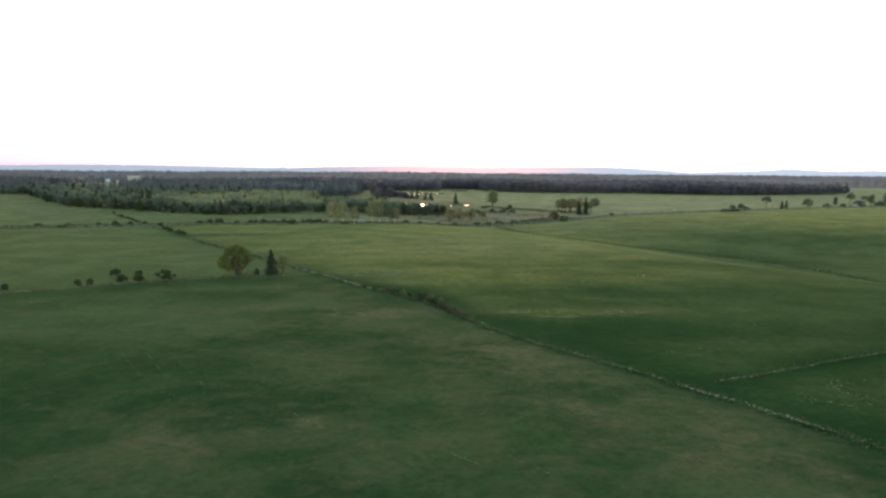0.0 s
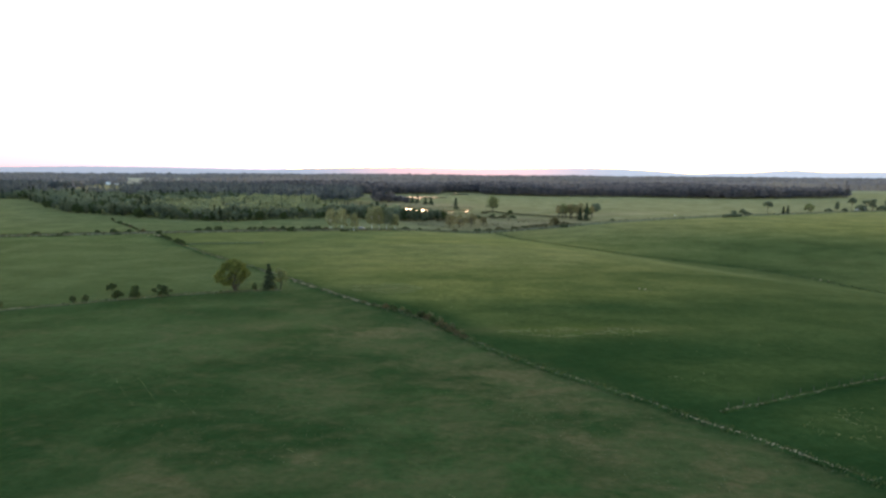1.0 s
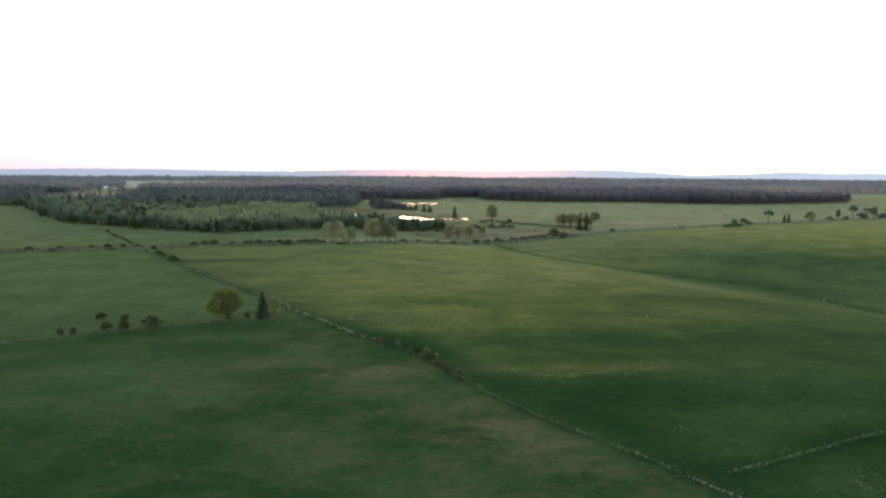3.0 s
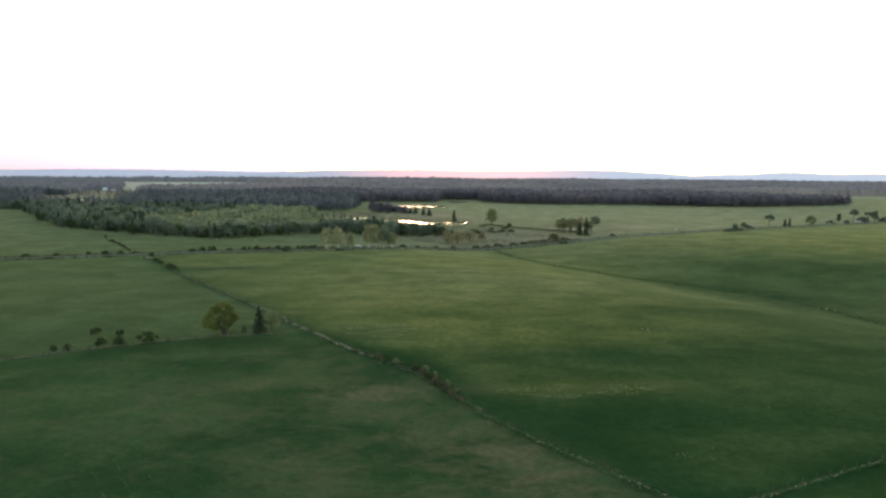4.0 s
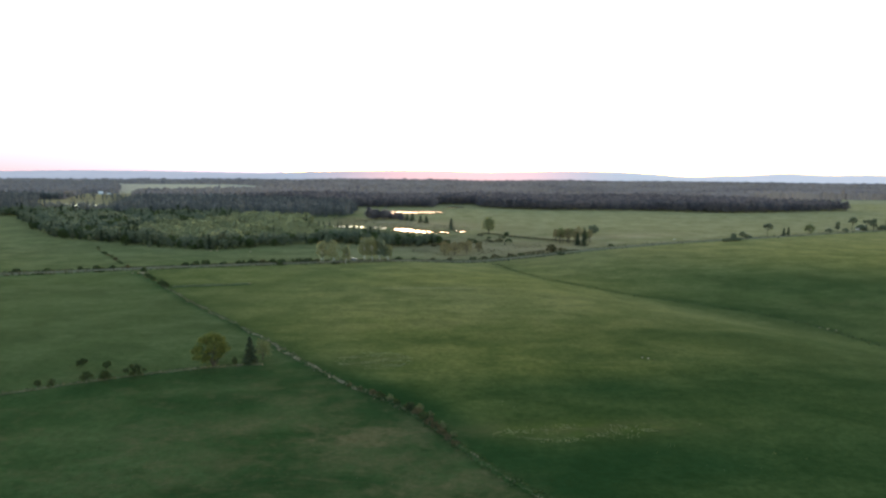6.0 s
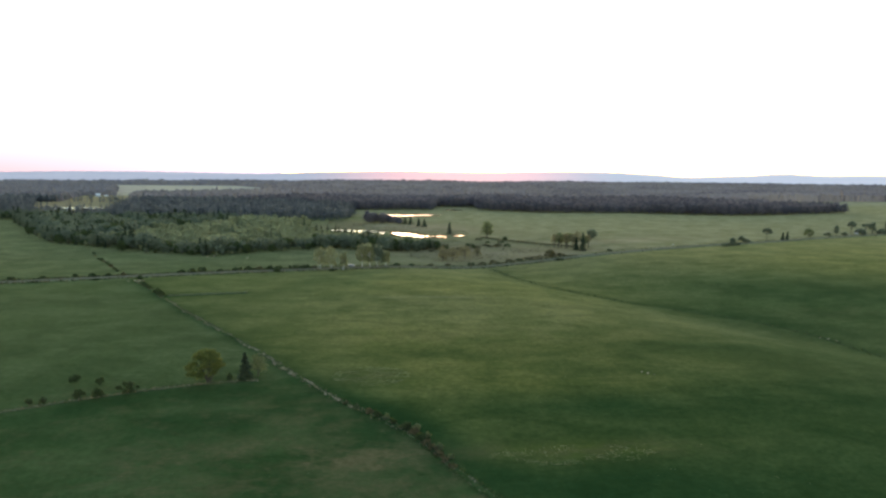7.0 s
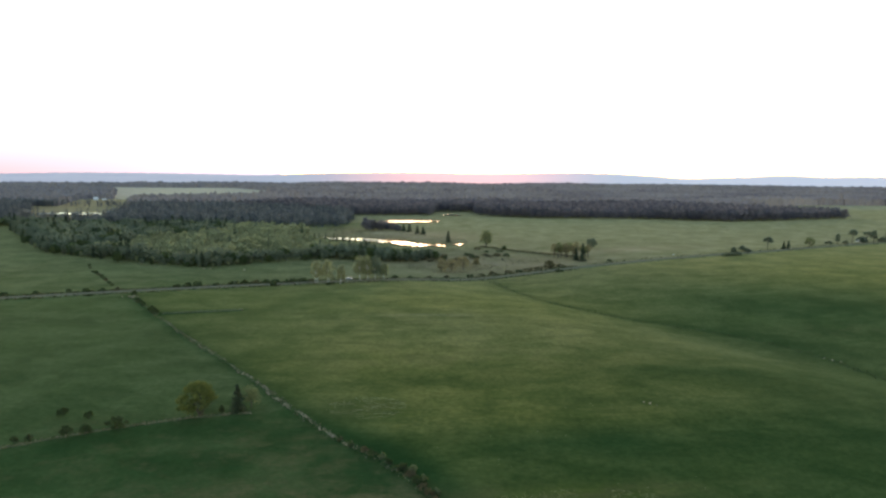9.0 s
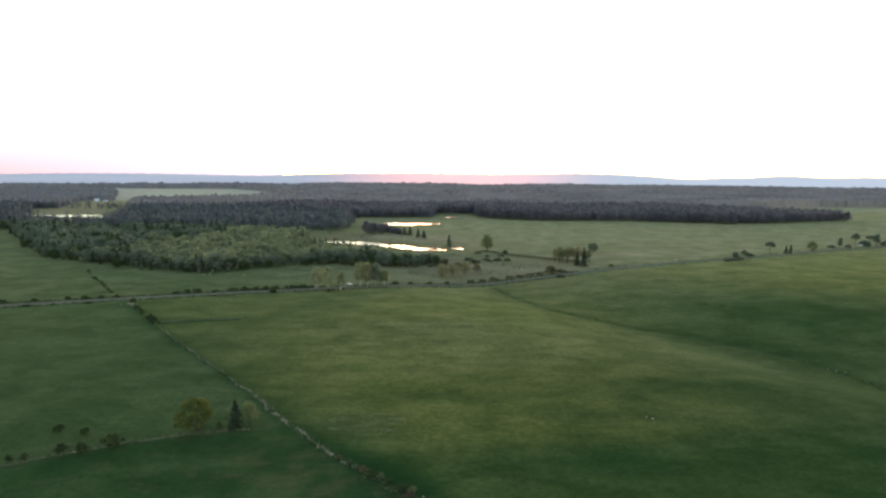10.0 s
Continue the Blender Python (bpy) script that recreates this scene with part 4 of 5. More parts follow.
# ---- ponds ----
def pond(name, line, width, seed, label, z=None):
    q, d = polyline(line, 3)
    rng = np.random.default_rng(seed)
    f = np.linspace(0, 1, len(q))
    w = width / 2 * np.sin(np.pi * np.clip(f * 0.94 + 0.03, 0, 1)) ** 0.45
    sides = []
    for sgn in (1, -1):
        jag = np.convolve(rng.normal(0, 1, len(q) + 4), np.ones(5) / 5, "valid")
        o = sgn * w * (1 + 0.45 * jag)
        sides.append(np.stack([q[:, 0] - d[:, 1] * o, q[:, 1] + d[:, 0] * o], 1))
    n = len(q)
    zz = np.full(2 * n, -1.30 if z is None else z)
    V = np.column_stack([np.concatenate(sides), zz])
    i = np.arange(n - 1)
    F = np.stack([i + n, i + n + 1, i + 1, i], 1)
    top = tagged(new(name, mesh_of(name, V, F, ["pond_water"])), label, "pond", kind="structure")
    # reeds along the shore
    c, m2 = [], int(len(q) * 18)
    k = rng.integers(0, n, m2)
    s = rng.integers(0, 2, m2)
    both = np.stack(sides)
    c = both[s, k] + rng.normal(0, 2.0, (m2, 2))
    C = np.column_stack([c, np.full(m2, -1.35) + rng.uniform(0.0, 0.35, m2)])
    m3 = int(len(q) * 34)  # low islands of reed in the water
    k = rng.integers(0, n, m3)
    f3 = rng.uniform(0.1, 0.9, m3)[:, None]
    isl = both[0, k] * f3 + both[1, k] * (1 - f3)
    fx, fy = (0.55, 0.8) if seed < 3 else (0.21, 0.5)
    isl = isl[np.sin(isl[:, 0] * fx + seed) * np.sin(isl[:, 1] * fy) > 0.6]
    C = np.concatenate([C, np.column_stack([isl, np.full(len(isl), -1.25) + rng.uniform(0, 0.9, len(isl))])])
    m2 = len(C)
    m4 = int(len(q) * 40)  # taller clumps along the southern shore
    k = rng.integers(0, n, m4)
    k = k[k > (0.35 * n if seed == 1 else 0)]
    m4 = len(k)
    k = k[np.sin(k * 0.9 + seed) + 0.6 * np.sin(k * 2.3) + rng.normal(0, 0.3, m4) > 0.1]
    c = both[1, k] + rng.normal(0, 1.3, (len(k), 2)) + (0, 1.0)
    C = np.concatenate([C, np.column_stack([c, -1.3 + rng.uniform(0, 1.2, len(k)) * np.abs(np.sin(k * 0.9 + seed))])])
    m2 = len(C)
    tagged(part("reeds", mesh_of("reeds", *quads(C, unit(rng, m2) * (1, 1, 0.5), 0.42, rng, 1.3), ["russet_twigs"]), top), kind="stuff")


pond("pond", ((-112, 629), (-92, 624), (-66, 616), (-42, 595), (-15, 574), (9, 569)), 21, 1, "long narrow pond mirroring the bright evening sky")
pond("pond", ((15, 580), (25, 580)), 9, 2, "small pool at the end of the long pond")
pond("pond", ((-84, 842), (-60, 836), (-35, 831), (3, 841)), 27, 3, "pond in the far meadow mirroring the bright sky", -1.05)
pond("pond", ((12, 957), (25, 953), (36, 950)), 20, 4, "small far pond at the edge of the woods", -0.4)
pond("pond", ((-612, 948), (-560, 956), (-503, 954)), 46, 5, "far pond behind the plantation with a bright gleam", -1.05)


# ---- woods ----
def inside(x, y, poly):
    hit = np.zeros(np.shape(x), bool)
    for (ax, ay), (bx, by) in zip(poly, poly[1:] + poly[:1]):
        cross = ((ay > y) != (by > y)) & (x < (bx - ax) * (y - ay) / (by - ay + 1e-12) + ax)
        hit ^= cross
    return hit


def crown_kit(seed, height, width, leaves, size, pointed=False):
    rng = np.random.default_rng(seed)
    if pointed:
        V, F = needle_crown(rng, height, width, max(6, leaves // 14), 7, 2, size)
    else:
        V, F, _ = leaf_crown(rng, height, width, height * 0.12, 7, leaves, size, 0.7, 0.27, 0.3)
    t, g = tube((0, 0, -0.4), (0, 0, height * 0.7), 0.2, 0.06, 3, 1)
    return join([(V, F), (t, g)])


def scatter(poly, spacing, seed, jitter=0.45, keep=None):
    p = np.array(poly)
    rng = np.random.default_rng(seed)
    gx, gy = np.meshgrid(np.arange(p[:, 0].min(), p[:, 0].max(), spacing), np.arange(p[:, 1].min(), p[:, 1].max(), spacing))
    x = gx.ravel() + rng.uniform(-jitter, jitter, gx.size) * spacing
    y = gy.ravel() + rng.uniform(-jitter, jitter, gx.size) * spacing
    ok = inside(x, y, list(poly))
    if keep is not None:
        ok &= keep(x, y)
    return x[ok], y[ok]


def wood(name, x, y, kits, scale, mats, label, seed, category="woodland", vary=(0.62, 1.25)):
    """Many trees as one object; a kit and a material for each tree by chance."""
    rng = np.random.default_rng(seed)
    n = len(x)
    kit = rng.integers(0, len(kits), n)
    a, s = rng.uniform(0, 6.283, n), scale(x, y) * rng.uniform(*vary, n)
    z = land(x, y)
    VV, FF, MM, count = [], [], [], 0
    for k, ((V, F), mi) in enumerate(kits):
        sel = np.nonzero(kit == k)[0]
        if not len(sel):
            continue
        c, si = np.cos(a[sel])[:, None], np.sin(a[sel])[:, None]
        ss = s[sel][:, None]
        P = np.stack([(V[:, 0] * c - V[:, 1] * si) * ss + x[sel][:, None], (V[:, 0] * si + V[:, 1] * c) * ss + y[sel][:, None], V[:, 2] * ss + z[sel][:, None]], -1)
        VV.append(P.reshape(-1, 3))
        FF.append((F[None] + (np.arange(len(sel)) * len(V))[:, None, None]).reshape(-1, 4) + count)
        MM.append(np.full(len(sel) * len(F), mi))
        count += len(sel) * len(V)
    tagged(new(name, mesh_of(name, np.concatenate(VV), np.concatenate(FF), mats, np.concatenate(MM))), label, category, kind="stuff")


PLANTATION = ((-800, 760), (-494, 735), (-425, 650), (-357, 566), (-312, 512), (-290, 495), (-250, 478), (-206, 456), (-185, 448), (-156, 437), (-143, 456), (-126, 468), (-92, 488), (-31, 487), (2, 505), (3, 516), (-36, 528), (-70, 549), (-94, 572), (-112, 600), (-126, 640), (-142, 690), (-190, 728), (-268, 738), (-409, 736), (-555, 768), (-800, 800))
HOLES = (((-528, 812), (-430, 812), (-540, 1120), (-725, 1120)), ((-690, 1131), (-560, 1131), (-690, 1420), (-815, 1420)))


def clear(x, y):
    ok = np.ones(np.shape(x), bool)
    for hole in HOLES:
        ok &= ~inside(x, y, list(hole))
    return ok


EDGE = ((-494, 733), (-425, 648), (-357, 564), (-312, 510), (-290, 493), (-250, 476), (-206, 454), (-185, 446), (-156, 435), (-143, 454), (-126, 466), (-92, 486), (-31, 485), (2, 503))
deep = lambda x, y: from_line(x, y, EDGE)[0]
kits = [(crown_kit(500 + k, hh, w, 120, 0.85, pt), mi) for k, (hh, w, mi, pt) in enumerate((
    (9.0, 9.5, 0, False), (8.0, 10.5, 1, False), (10.0, 9.0, 0, False), (8.5, 11.0, 1, False), (11.0, 5.0, 2, True), (8.6, 9.6, 3, False), (7.0, 10.4, 0, False), (8.0, 9.0, 0, False), (7.5, 9.0, 3, False)))]
# a mixed wood in the west and along the front, sown rows behind it
rows_here = lambda x, y: (x > -292 + 0.30 * (y - 480) + 14 * np.sin(y * 0.05)) & (deep(x, y) > 17 + 5 * np.sin(x * 0.07))
x, y = scatter(PLANTATION, 5.6, 31, keep=lambda x, y: clear(x, y) & (deep(x, y) > 3.5) & ~rows_here(x, y) & (x < -100))
swell = lambda x, y: (1.0 - 0.12 * smooth(-130, -100, x)) * (1 + 0.16 * np.sin(x * 0.05 + 0.6) * np.sin(y * 0.043) + 0.12 * np.sin(x * 0.13 + y * 0.09))
wood("mixed_wood", x, y, kits, swell, ["edge_leaves", "edge_leaves", "spruce_needles", "bush_leaves"], "young mixed wood of dark leafy trees and spruces", 32)
x, y = scatter(PLANTATION, 4.6, 43, keep=lambda x, y: (deep(x, y) > 2.0) & ~rows_here(x, y) & (x >= -100))
wood("mixed_wood", x, y, kits, lambda x, y: 1.12 + 0.16 * np.exp(-((x + 48) / 20) ** 2) - 0.31 * smooth(-26, -8, x) - 0.42 * (1 - smooth(-82, -66, x)) * smooth(520, 545, y), ["edge_leaves", "edge_leaves", "spruce_needles", "bush_leaves"], "dense dark tongue of the mixed wood beside the long pond", 44, vary=(0.82, 1.08))
gx, gy = np.meshgrid(np.arange(-420, 10, 4.0), np.arange(480, 760, 9.0))
rng = np.random.default_rng(38)
x, y = gx.ravel() + rng.normal(0, 0.7, gx.size), gy.ravel() + 10 * np.sin(gx.ravel() * 0.012) + rng.normal(0, 0.8, gx.size)
ok = inside(x, y, list(PLANTATION)) & clear(x, y) & rows_here(x, y) & (rng.uniform(0, 1, gx.size) > 0.14)
kits = [(crown_kit(570 + k, hh, w, 64, 0.72, pt), mi) for k, (hh, w, mi, pt) in enumerate((
    (6.0, 6.6, 0, False), (5.4, 7.4, 0, False), (6.4, 6.4, 0, False), (5.6, 7.6, 1, False), (6.0, 7.0, 0, False), (5.0, 6.8, 0, False), (5.8, 7.2, 1, False), (6.4, 6.6, 0, False)))]
x, y = x[ok], y[ok]
crest = np.sin(y * 0.20 + 1.4 * np.sin(x * 0.021) + 0.9 * np.sin(x * 0.067 + 1)) + 0.45 * np.sin(x * 0.085 + y * 0.045) + 0.3 * np.sin(x * 0.19 - y * 0.11)
stature = lambda x, y: 1.10 - 0.36 * smooth(-150, -110, x) + 0.5 * np.exp(-((x + 48) / 22) ** 2) + 0.10 * np.sin(x * 0.11)
top = crest > 0.0
wood("plantation_rows", x[top], y[top], kits, lambda x, y: stature(x, y) * 1.22, ["plantation_leaves", "plantation_leaves"], "young bright green plantation in uneven rows", 39, vary=(0.86, 1.15))
# darker leaves in the troughs put the shade between crowns into colour
low = ~top & (rng.uniform(0, 1, len(x)) > 0.25)
wood("plantation_undergrowth", x[low], y[low], kits, lambda x, y: stature(x, y) * 0.52, ["edge_leaves", "bush_leaves"], "low growth between the rows of the plantation, leaves darkened for the shade there", 42, vary=(0.6, 1.1))
lone = rng.uniform(0, 1, len(x)) > 0.955
kits = [(crown_kit(590, 10.5, 3.8, 98, 0.55, True), 0), (crown_kit(591, 9.5, 6.0, 84, 0.7), 1), (crown_kit(592, 11, 4.2, 98, 0.55, True), 0)]
wood("plantation_standards", x[lone], y[lone] + 3.0, kits, lambda x, y: np.full(np.shape(x), 0.95), ["spruce_needles", "edge_leaves"], "taller dark spruces and leafy trees left in the plantation", 40)

# the trees of its edge, one by one
edge_trees = [broadleaf("edge_tree", 520 + k, hh, w, 0.8, 10, 420, 0.58, mt, "bark", lab, group="edge of the plantation")
              for k, (hh, w, mt, lab) in enumerate(((9.0, 6.5, "edge_leaves", "dark leafy tree at the edge of the plantation"), (10.5, 6.0, "edge_leaves", "tall dark leafy tree at the edge of the plantation"),
                                                    (7.5, 7.0, "bush_leaves", "rounded green tree at the edge of the plantation"), (8.5, 5.5, "plantation_leaves", "light green tree at the edge of the plantation")))]
edge_trees.append(conifer("edge_spruce", 530, 10.5, 4.6, 13, 9, 3, 0.5, label="dark spruce at the edge of the plantation", group="edge of the plantation"))
q, d = polyline(EDGE, 4.6)
rng = np.random.default_rng(41)
used = set()
for k, (x, y) in enumerate(q):
    kind = int(rng.choice(5, p=(0.33, 0.20, 0.24, 0.15, 0.08)))
    m = at(x + rng.normal(0, 2.0), y + rng.normal(0, 2.2), rng.uniform(0, 360), rng.uniform(0.48, 1.15) * (0.95 if x > -110 else 1.0))
    if kind in used:
        copy_thing(edge_trees[kind], m)
    else:
        edge_trees[kind].matrix_basis = m
        used.add(kind)
for k, (x, y, s) in enumerate(((-227, 455, 1.2), (-137, 462, 1.0), (-198, 445, 0.45), (-205, 446, 0.5), (-160, 434, 0.5), (-170, 438, 0.6), (-146, 449, 0.7), (-134, 459, 0.35), (-139, 460, 0.35))):
    copy_thing(edge_trees[2 if k < 2 else k % 3], at(x, y, k * 77, s))

# dark pine wood behind the plantation
PINES = ((-1000, 830), (-640, 800), (-409, 770), (-268, 760), (-190, 745), (-145, 735), (-108, 752), (-112, 860), (-150, 960), (-250, 1040), (-361, 1090), (-560, 1130), (-1000, 1180))
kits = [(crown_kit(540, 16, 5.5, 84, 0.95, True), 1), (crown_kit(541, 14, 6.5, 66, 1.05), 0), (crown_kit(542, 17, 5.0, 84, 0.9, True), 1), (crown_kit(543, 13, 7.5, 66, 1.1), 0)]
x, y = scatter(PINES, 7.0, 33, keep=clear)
wood("pine_wood", x, y, kits, lambda x, y: np.full(np.shape(x), 0.95), ["hazed_pine_leaves", "hazed_pine_needles"], "tall dark mixed wood with spiky spruce tops", 34)

# the wood beyond the eastern meadow
EAST = ((-300, 1180), (-350, 1085), (-255, 1030), (-160, 955), (-135, 940), (-60, 945), (64, 946), (110, 915), (151, 896), (268, 895), (400, 852), (460, 865), (517, 885), (560, 898), (606, 912), (618, 970), (560, 1060), (430, 1130), (300, 1180), (0, 1180))
kits = [(crown_kit(550, 15.5, 8.5, 60, 1.25), 0), (crown_kit(551, 14.5, 9.0, 60, 1.25), 0), (crown_kit(552, 16, 8.0, 60, 1.2), 1), (crown_kit(553, 15, 9.0, 60, 1.25), 1)]
x, y = scatter(EAST, 5.9, 35, keep=lambda x, y: ~((x > -6) & (x < 62) & (y < 1030)))
wood("east_wood", x, y, kits, lambda x, y: 0.95 + 0.1 * np.sin(x * 0.02), ["hazed_wood_leaves", "hazed_wood_needles"], "dark leafy wood along the far side of the meadow", 36)


def canopy():
    """The woods of the far plain as one rough sheet of tree tops, with fields between."""
    rng = np.random.default_rng(55)
    ys = [1040.0]
    while ys[-1] < 2950:
        ys.append(ys[-1] * 1.0034)
    ys = np.array(ys)
    u = np.linspace(-0.98, 0.98, 480)
    Y = np.repeat(ys[:, None], len(u), 1)
    X = u[None] * Y
    X = X + rng.normal(0, 0.3, X.shape) * Y * 0.0044
    Y = Y + rng.normal(0, 0.25, X.shape) * Y * 0.0042
    wave = np.sin(X * 0.0061 + 1.2 * np.sin(Y * 0.0023)) * np.sin(Y * 0.0037 + 0.8 * np.sin(X * 0.0031 + 2)) + 0.5 * np.sin(X * 0.013 + Y * 0.009 + 1)
    H = 12.5 + 2.0 * wave + rng.normal(0, 2.0, X.shape) + 4.5 * (rng.uniform(0, 1, X.shape) > 0.93) * (X < 300)
    fields = (((-702, 1350), (-405, 1380), (-520, 2000), (-775, 2350), (-1222, 2350)), ((612, 960), (1500, 900), (1800, 1320), (760, 1290), (600, 1210), (585, 1150), (590, 1070)), ((-1900, 2500), (-1300, 2600), (-1400, 2850), (-2000, 2800)), ((-760, 2900), (-200, 2950), (-260, 3120), (-800, 3100)))
    open_ = ((wave < -0.72) & (Y > 1600)) | (np.hypot(X, Y) > 2950)
    for poly in fields + HOLES:
        open_ |= inside(X, Y, list(poly))
    for poly in (EAST, PINES):
        open_ |= inside(X, Y, list(poly))
    open_ |= (Y < 1060 + 40 * np.sin(X * 0.004)) & (X > 300)
    H = np.where(open_, -3.0, H)
    n, k = len(ys), len(u)
    i = (np.arange(n - 1)[:, None] * k + np.arange(k - 1)[None]).ravel()
    F = np.stack([i, i + 1, i + k + 1, i + k], 1)
    keep = (H.ravel()[F] > -2).any(1)
    V = np.stack([X, Y, H - 1.2], -1).reshape(-1, 3)
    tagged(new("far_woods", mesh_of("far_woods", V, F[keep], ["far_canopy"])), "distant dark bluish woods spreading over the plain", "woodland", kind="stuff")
    # single spires that break the line of tops
    ok = np.nonzero((H > 0) & ((X < 380) | (Y > 1500)) & (Y < 2600) & (rng.uniform(0, 1, X.shape) > 0.9))
    x, y, z = X[ok], Y[ok], H[ok] - 5
    m = len(x)
    a, r, t = rng.uniform(0, 6.28, m), rng.uniform(2.5, 4.2, m), rng.uniform(6, 9, m)
    P = np.stack([np.stack([x + r * np.cos(a + j * 2.094), y + r * np.sin(a + j * 2.094), z], 1) for j in range(3)] + [np.stack([x, y, z + t], 1)], 1).reshape(-1, 3)
    T = (np.arange(m) * 4)[:, None, None] + np.array([[0, 1, 3], [1, 2, 3], [2, 0, 3]])[None]
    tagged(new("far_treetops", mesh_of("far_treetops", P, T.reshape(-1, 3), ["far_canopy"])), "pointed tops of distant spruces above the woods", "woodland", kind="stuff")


canopy()


def hills():
    """Low ridges on the horizon."""
    prof = ((-60, 38), (-35.5, 39), (-30.7, 47), (-25.2, 45), (-15.3, 30), (-13.3, 44), (-8.2, 54), (-3, 60), (4.3, 50), (12.1, 62), (16.5, 56), (22, 22), (25.7, 33), (29.1, 51), (33, 38), (36.1, 44), (60, 40))
    a = np.linspace(-58, 58, 700)
    top = np.interp(a, [p[0] for p in prof], [p[1] for p in prof])
    top = np.convolve(np.pad(top, 9, "edge"), np.ones(19) / 19, "valid")
    top = top + 2.2 * np.sin(a * 1.27 + 2) * smooth(14, 24, a) + 0.8 * np.sin(a * 5.1) + 0.5 * np.sin(a * 11.3 + 1)
    rows = []
    for f, rad in ((0.0, 2900), (0.22, 3150), (0.45, 3700), (0.72, 4300), (1.0, 4800), (0.6, 4890), (0.0, 4980)):
        rows.append(np.stack([rad * np.sin(np.radians(a)), rad * np.cos(np.radians(a)), -4 + (top + 4) * f], 1))
    n = len(a)
    i = np.arange(n - 1)
    F = np.concatenate([np.stack([k * n + i, k * n + i + 1, (k + 1) * n + i + 1, (k + 1) * n + i], 1) for k in range(len(rows) - 1)])
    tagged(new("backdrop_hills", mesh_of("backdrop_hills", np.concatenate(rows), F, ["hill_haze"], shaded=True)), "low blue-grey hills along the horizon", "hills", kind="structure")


hills()


# ---- farm, car and posts ----
def box_mesh(name, size, mat, bevel=0.0, taper=1.0):
    bm = bmesh.new()
    bmesh.ops.create_cube(bm, size=1.0)
    for v in bm.verts:
        k = taper if v.co.z > 0 else 1.0
        v.co = Vector((v.co.x * size[0] * k, v.co.y * size[1] * k, (v.co.z + 0.5) * size[2]))
    if bevel:
        bmesh.ops.bevel(bm, geom=bm.edges[:], offset=bevel, segments=2, affect="EDGES", profile=0.6)
    me = bpy.data.meshes.new(name)
    bm.to_mesh(me)
    bm.free()
    me.materials.append(MATS[mat])
    return me


def farmhouse(x, y, length, width, wall_h, roof_h, turn, label, roof="grey_roof"):
    top = tagged(new("farm_building"), label, "house", "far farm")
    part("wall", box_mesh("wall", (length, width, wall_h), "white_paint"), top)
    L, W = length / 2 + 0.5, width / 2 + 0.5
    V = [(-L, -W, wall_h - 0.1), (L, -W, wall_h - 0.1), (L, W, wall_h - 0.1), (-L, W, wall_h - 0.1), (-L, 0, wall_h + roof_h), (L, 0, wall_h + roof_h)]
    me = bpy.data.meshes.new("roof")
    me.from_pydata(V, [], [(0, 1, 5, 4), (2, 3, 4, 5), (1, 2, 5), (3, 0, 4), (3, 2, 1, 0)])
    me.materials.append(MATS[roof])
    part("roof", me, top)
    for k in range(3):
        w = part("window", box_mesh("window", (1.2, 0.15, 1.5), "window_glass"), top)
        w.matrix_basis = pose((k - 1) * length * 0.3, -width / 2 - 0.02, 1.2)
        part("sill", box_mesh("sill", (1.4, 0.3, 0.1), "white_paint"), w).matrix_basis = pose(0, -0.05, -0.1)
    top.matrix_basis = at(x, y, turn)


farmhouse(-752, 1375, 8, 6, 3.6, 2.6, 20, "white farmhouse with a pale roof among far trees", "white_paint")
farmhouse(-737, 1382, 8, 4, 1.8, 1.2, 10, "long low white farm building among far trees", "white_paint")
farmhouse(417, 613, 8, 6, 2.6, 1.8, 25, "small pale house half hidden by trees at the road", "white_paint")


def parked_car(x, y, turn):
    top = tagged(new("car"), "pale grey car parked under the birches beside the road", "car")
    bm = bmesh.new()
    prof = ((-2.2, 0.35), (-2.25, 0.75), (-2.1, 0.95), (-1.3, 1.02), (1.0, 1.05), (2.1, 0.92), (2.25, 0.7), (2.2, 0.35))
    rows = [[bm.verts.new((px, s * (0.86 if pz > 0.9 else 0.9), pz)) for px, pz in prof] for s in (-1, 1)]
    bm.faces.new(rows[0]), bm.faces.new(rows[1][::-1])
    for k in range(len(prof)):
        j = (k + 1) % len(prof)
        bm.faces.new((rows[0][j], rows[0][k], rows[1][k], rows[1][j]))
    me = bpy.data.meshes.new("body")
    bm.to_mesh(me)
    bm.free()
    me.materials.append(MATS["car_paint"])
    part("body", me, top)
    c = part("cabin", box_mesh("cabin", (2.5, 1.6, 0.42), "window_glass", 0.03, 0.82), top, "dark car windows")
    c.matrix_basis = pose(-0.25, 0, 1.02)
    r = part("roof", box_mesh("roof", (2.0, 1.32, 0.07), "car_paint", 0.02), top)
    r.matrix_basis = pose(-0.25, 0, 1.44)
    bm = bmesh.new()
    bmesh.ops.create_cone(bm, cap_ends=True, segments=16, radius1=0.33, radius2=0.33, depth=0.22)
    me = bpy.data.meshes.new("wheel")
    bm.to_mesh(me)
    bm.free()
    me.materials.append(MATS["tyre_rubber"])
    rim = mesh_of("rim", *tube((0, 0, -0.125), (0, 0, 0.125), 0.19, 0.19, 12, 1), ["car_paint"])
    for px in (-1.35, 1.35):
        for s in (-0.82, 0.82):
            wheel = part("wheel", me, top)
            wheel.matrix_basis = pose(px, s, 0.33, 90, 0, 0)
            part("rim", rim, wheel, "grey metal rim")
    top.matrix_basis = at(x, y, turn)


parked_car(-53.5, 399.5, 12)


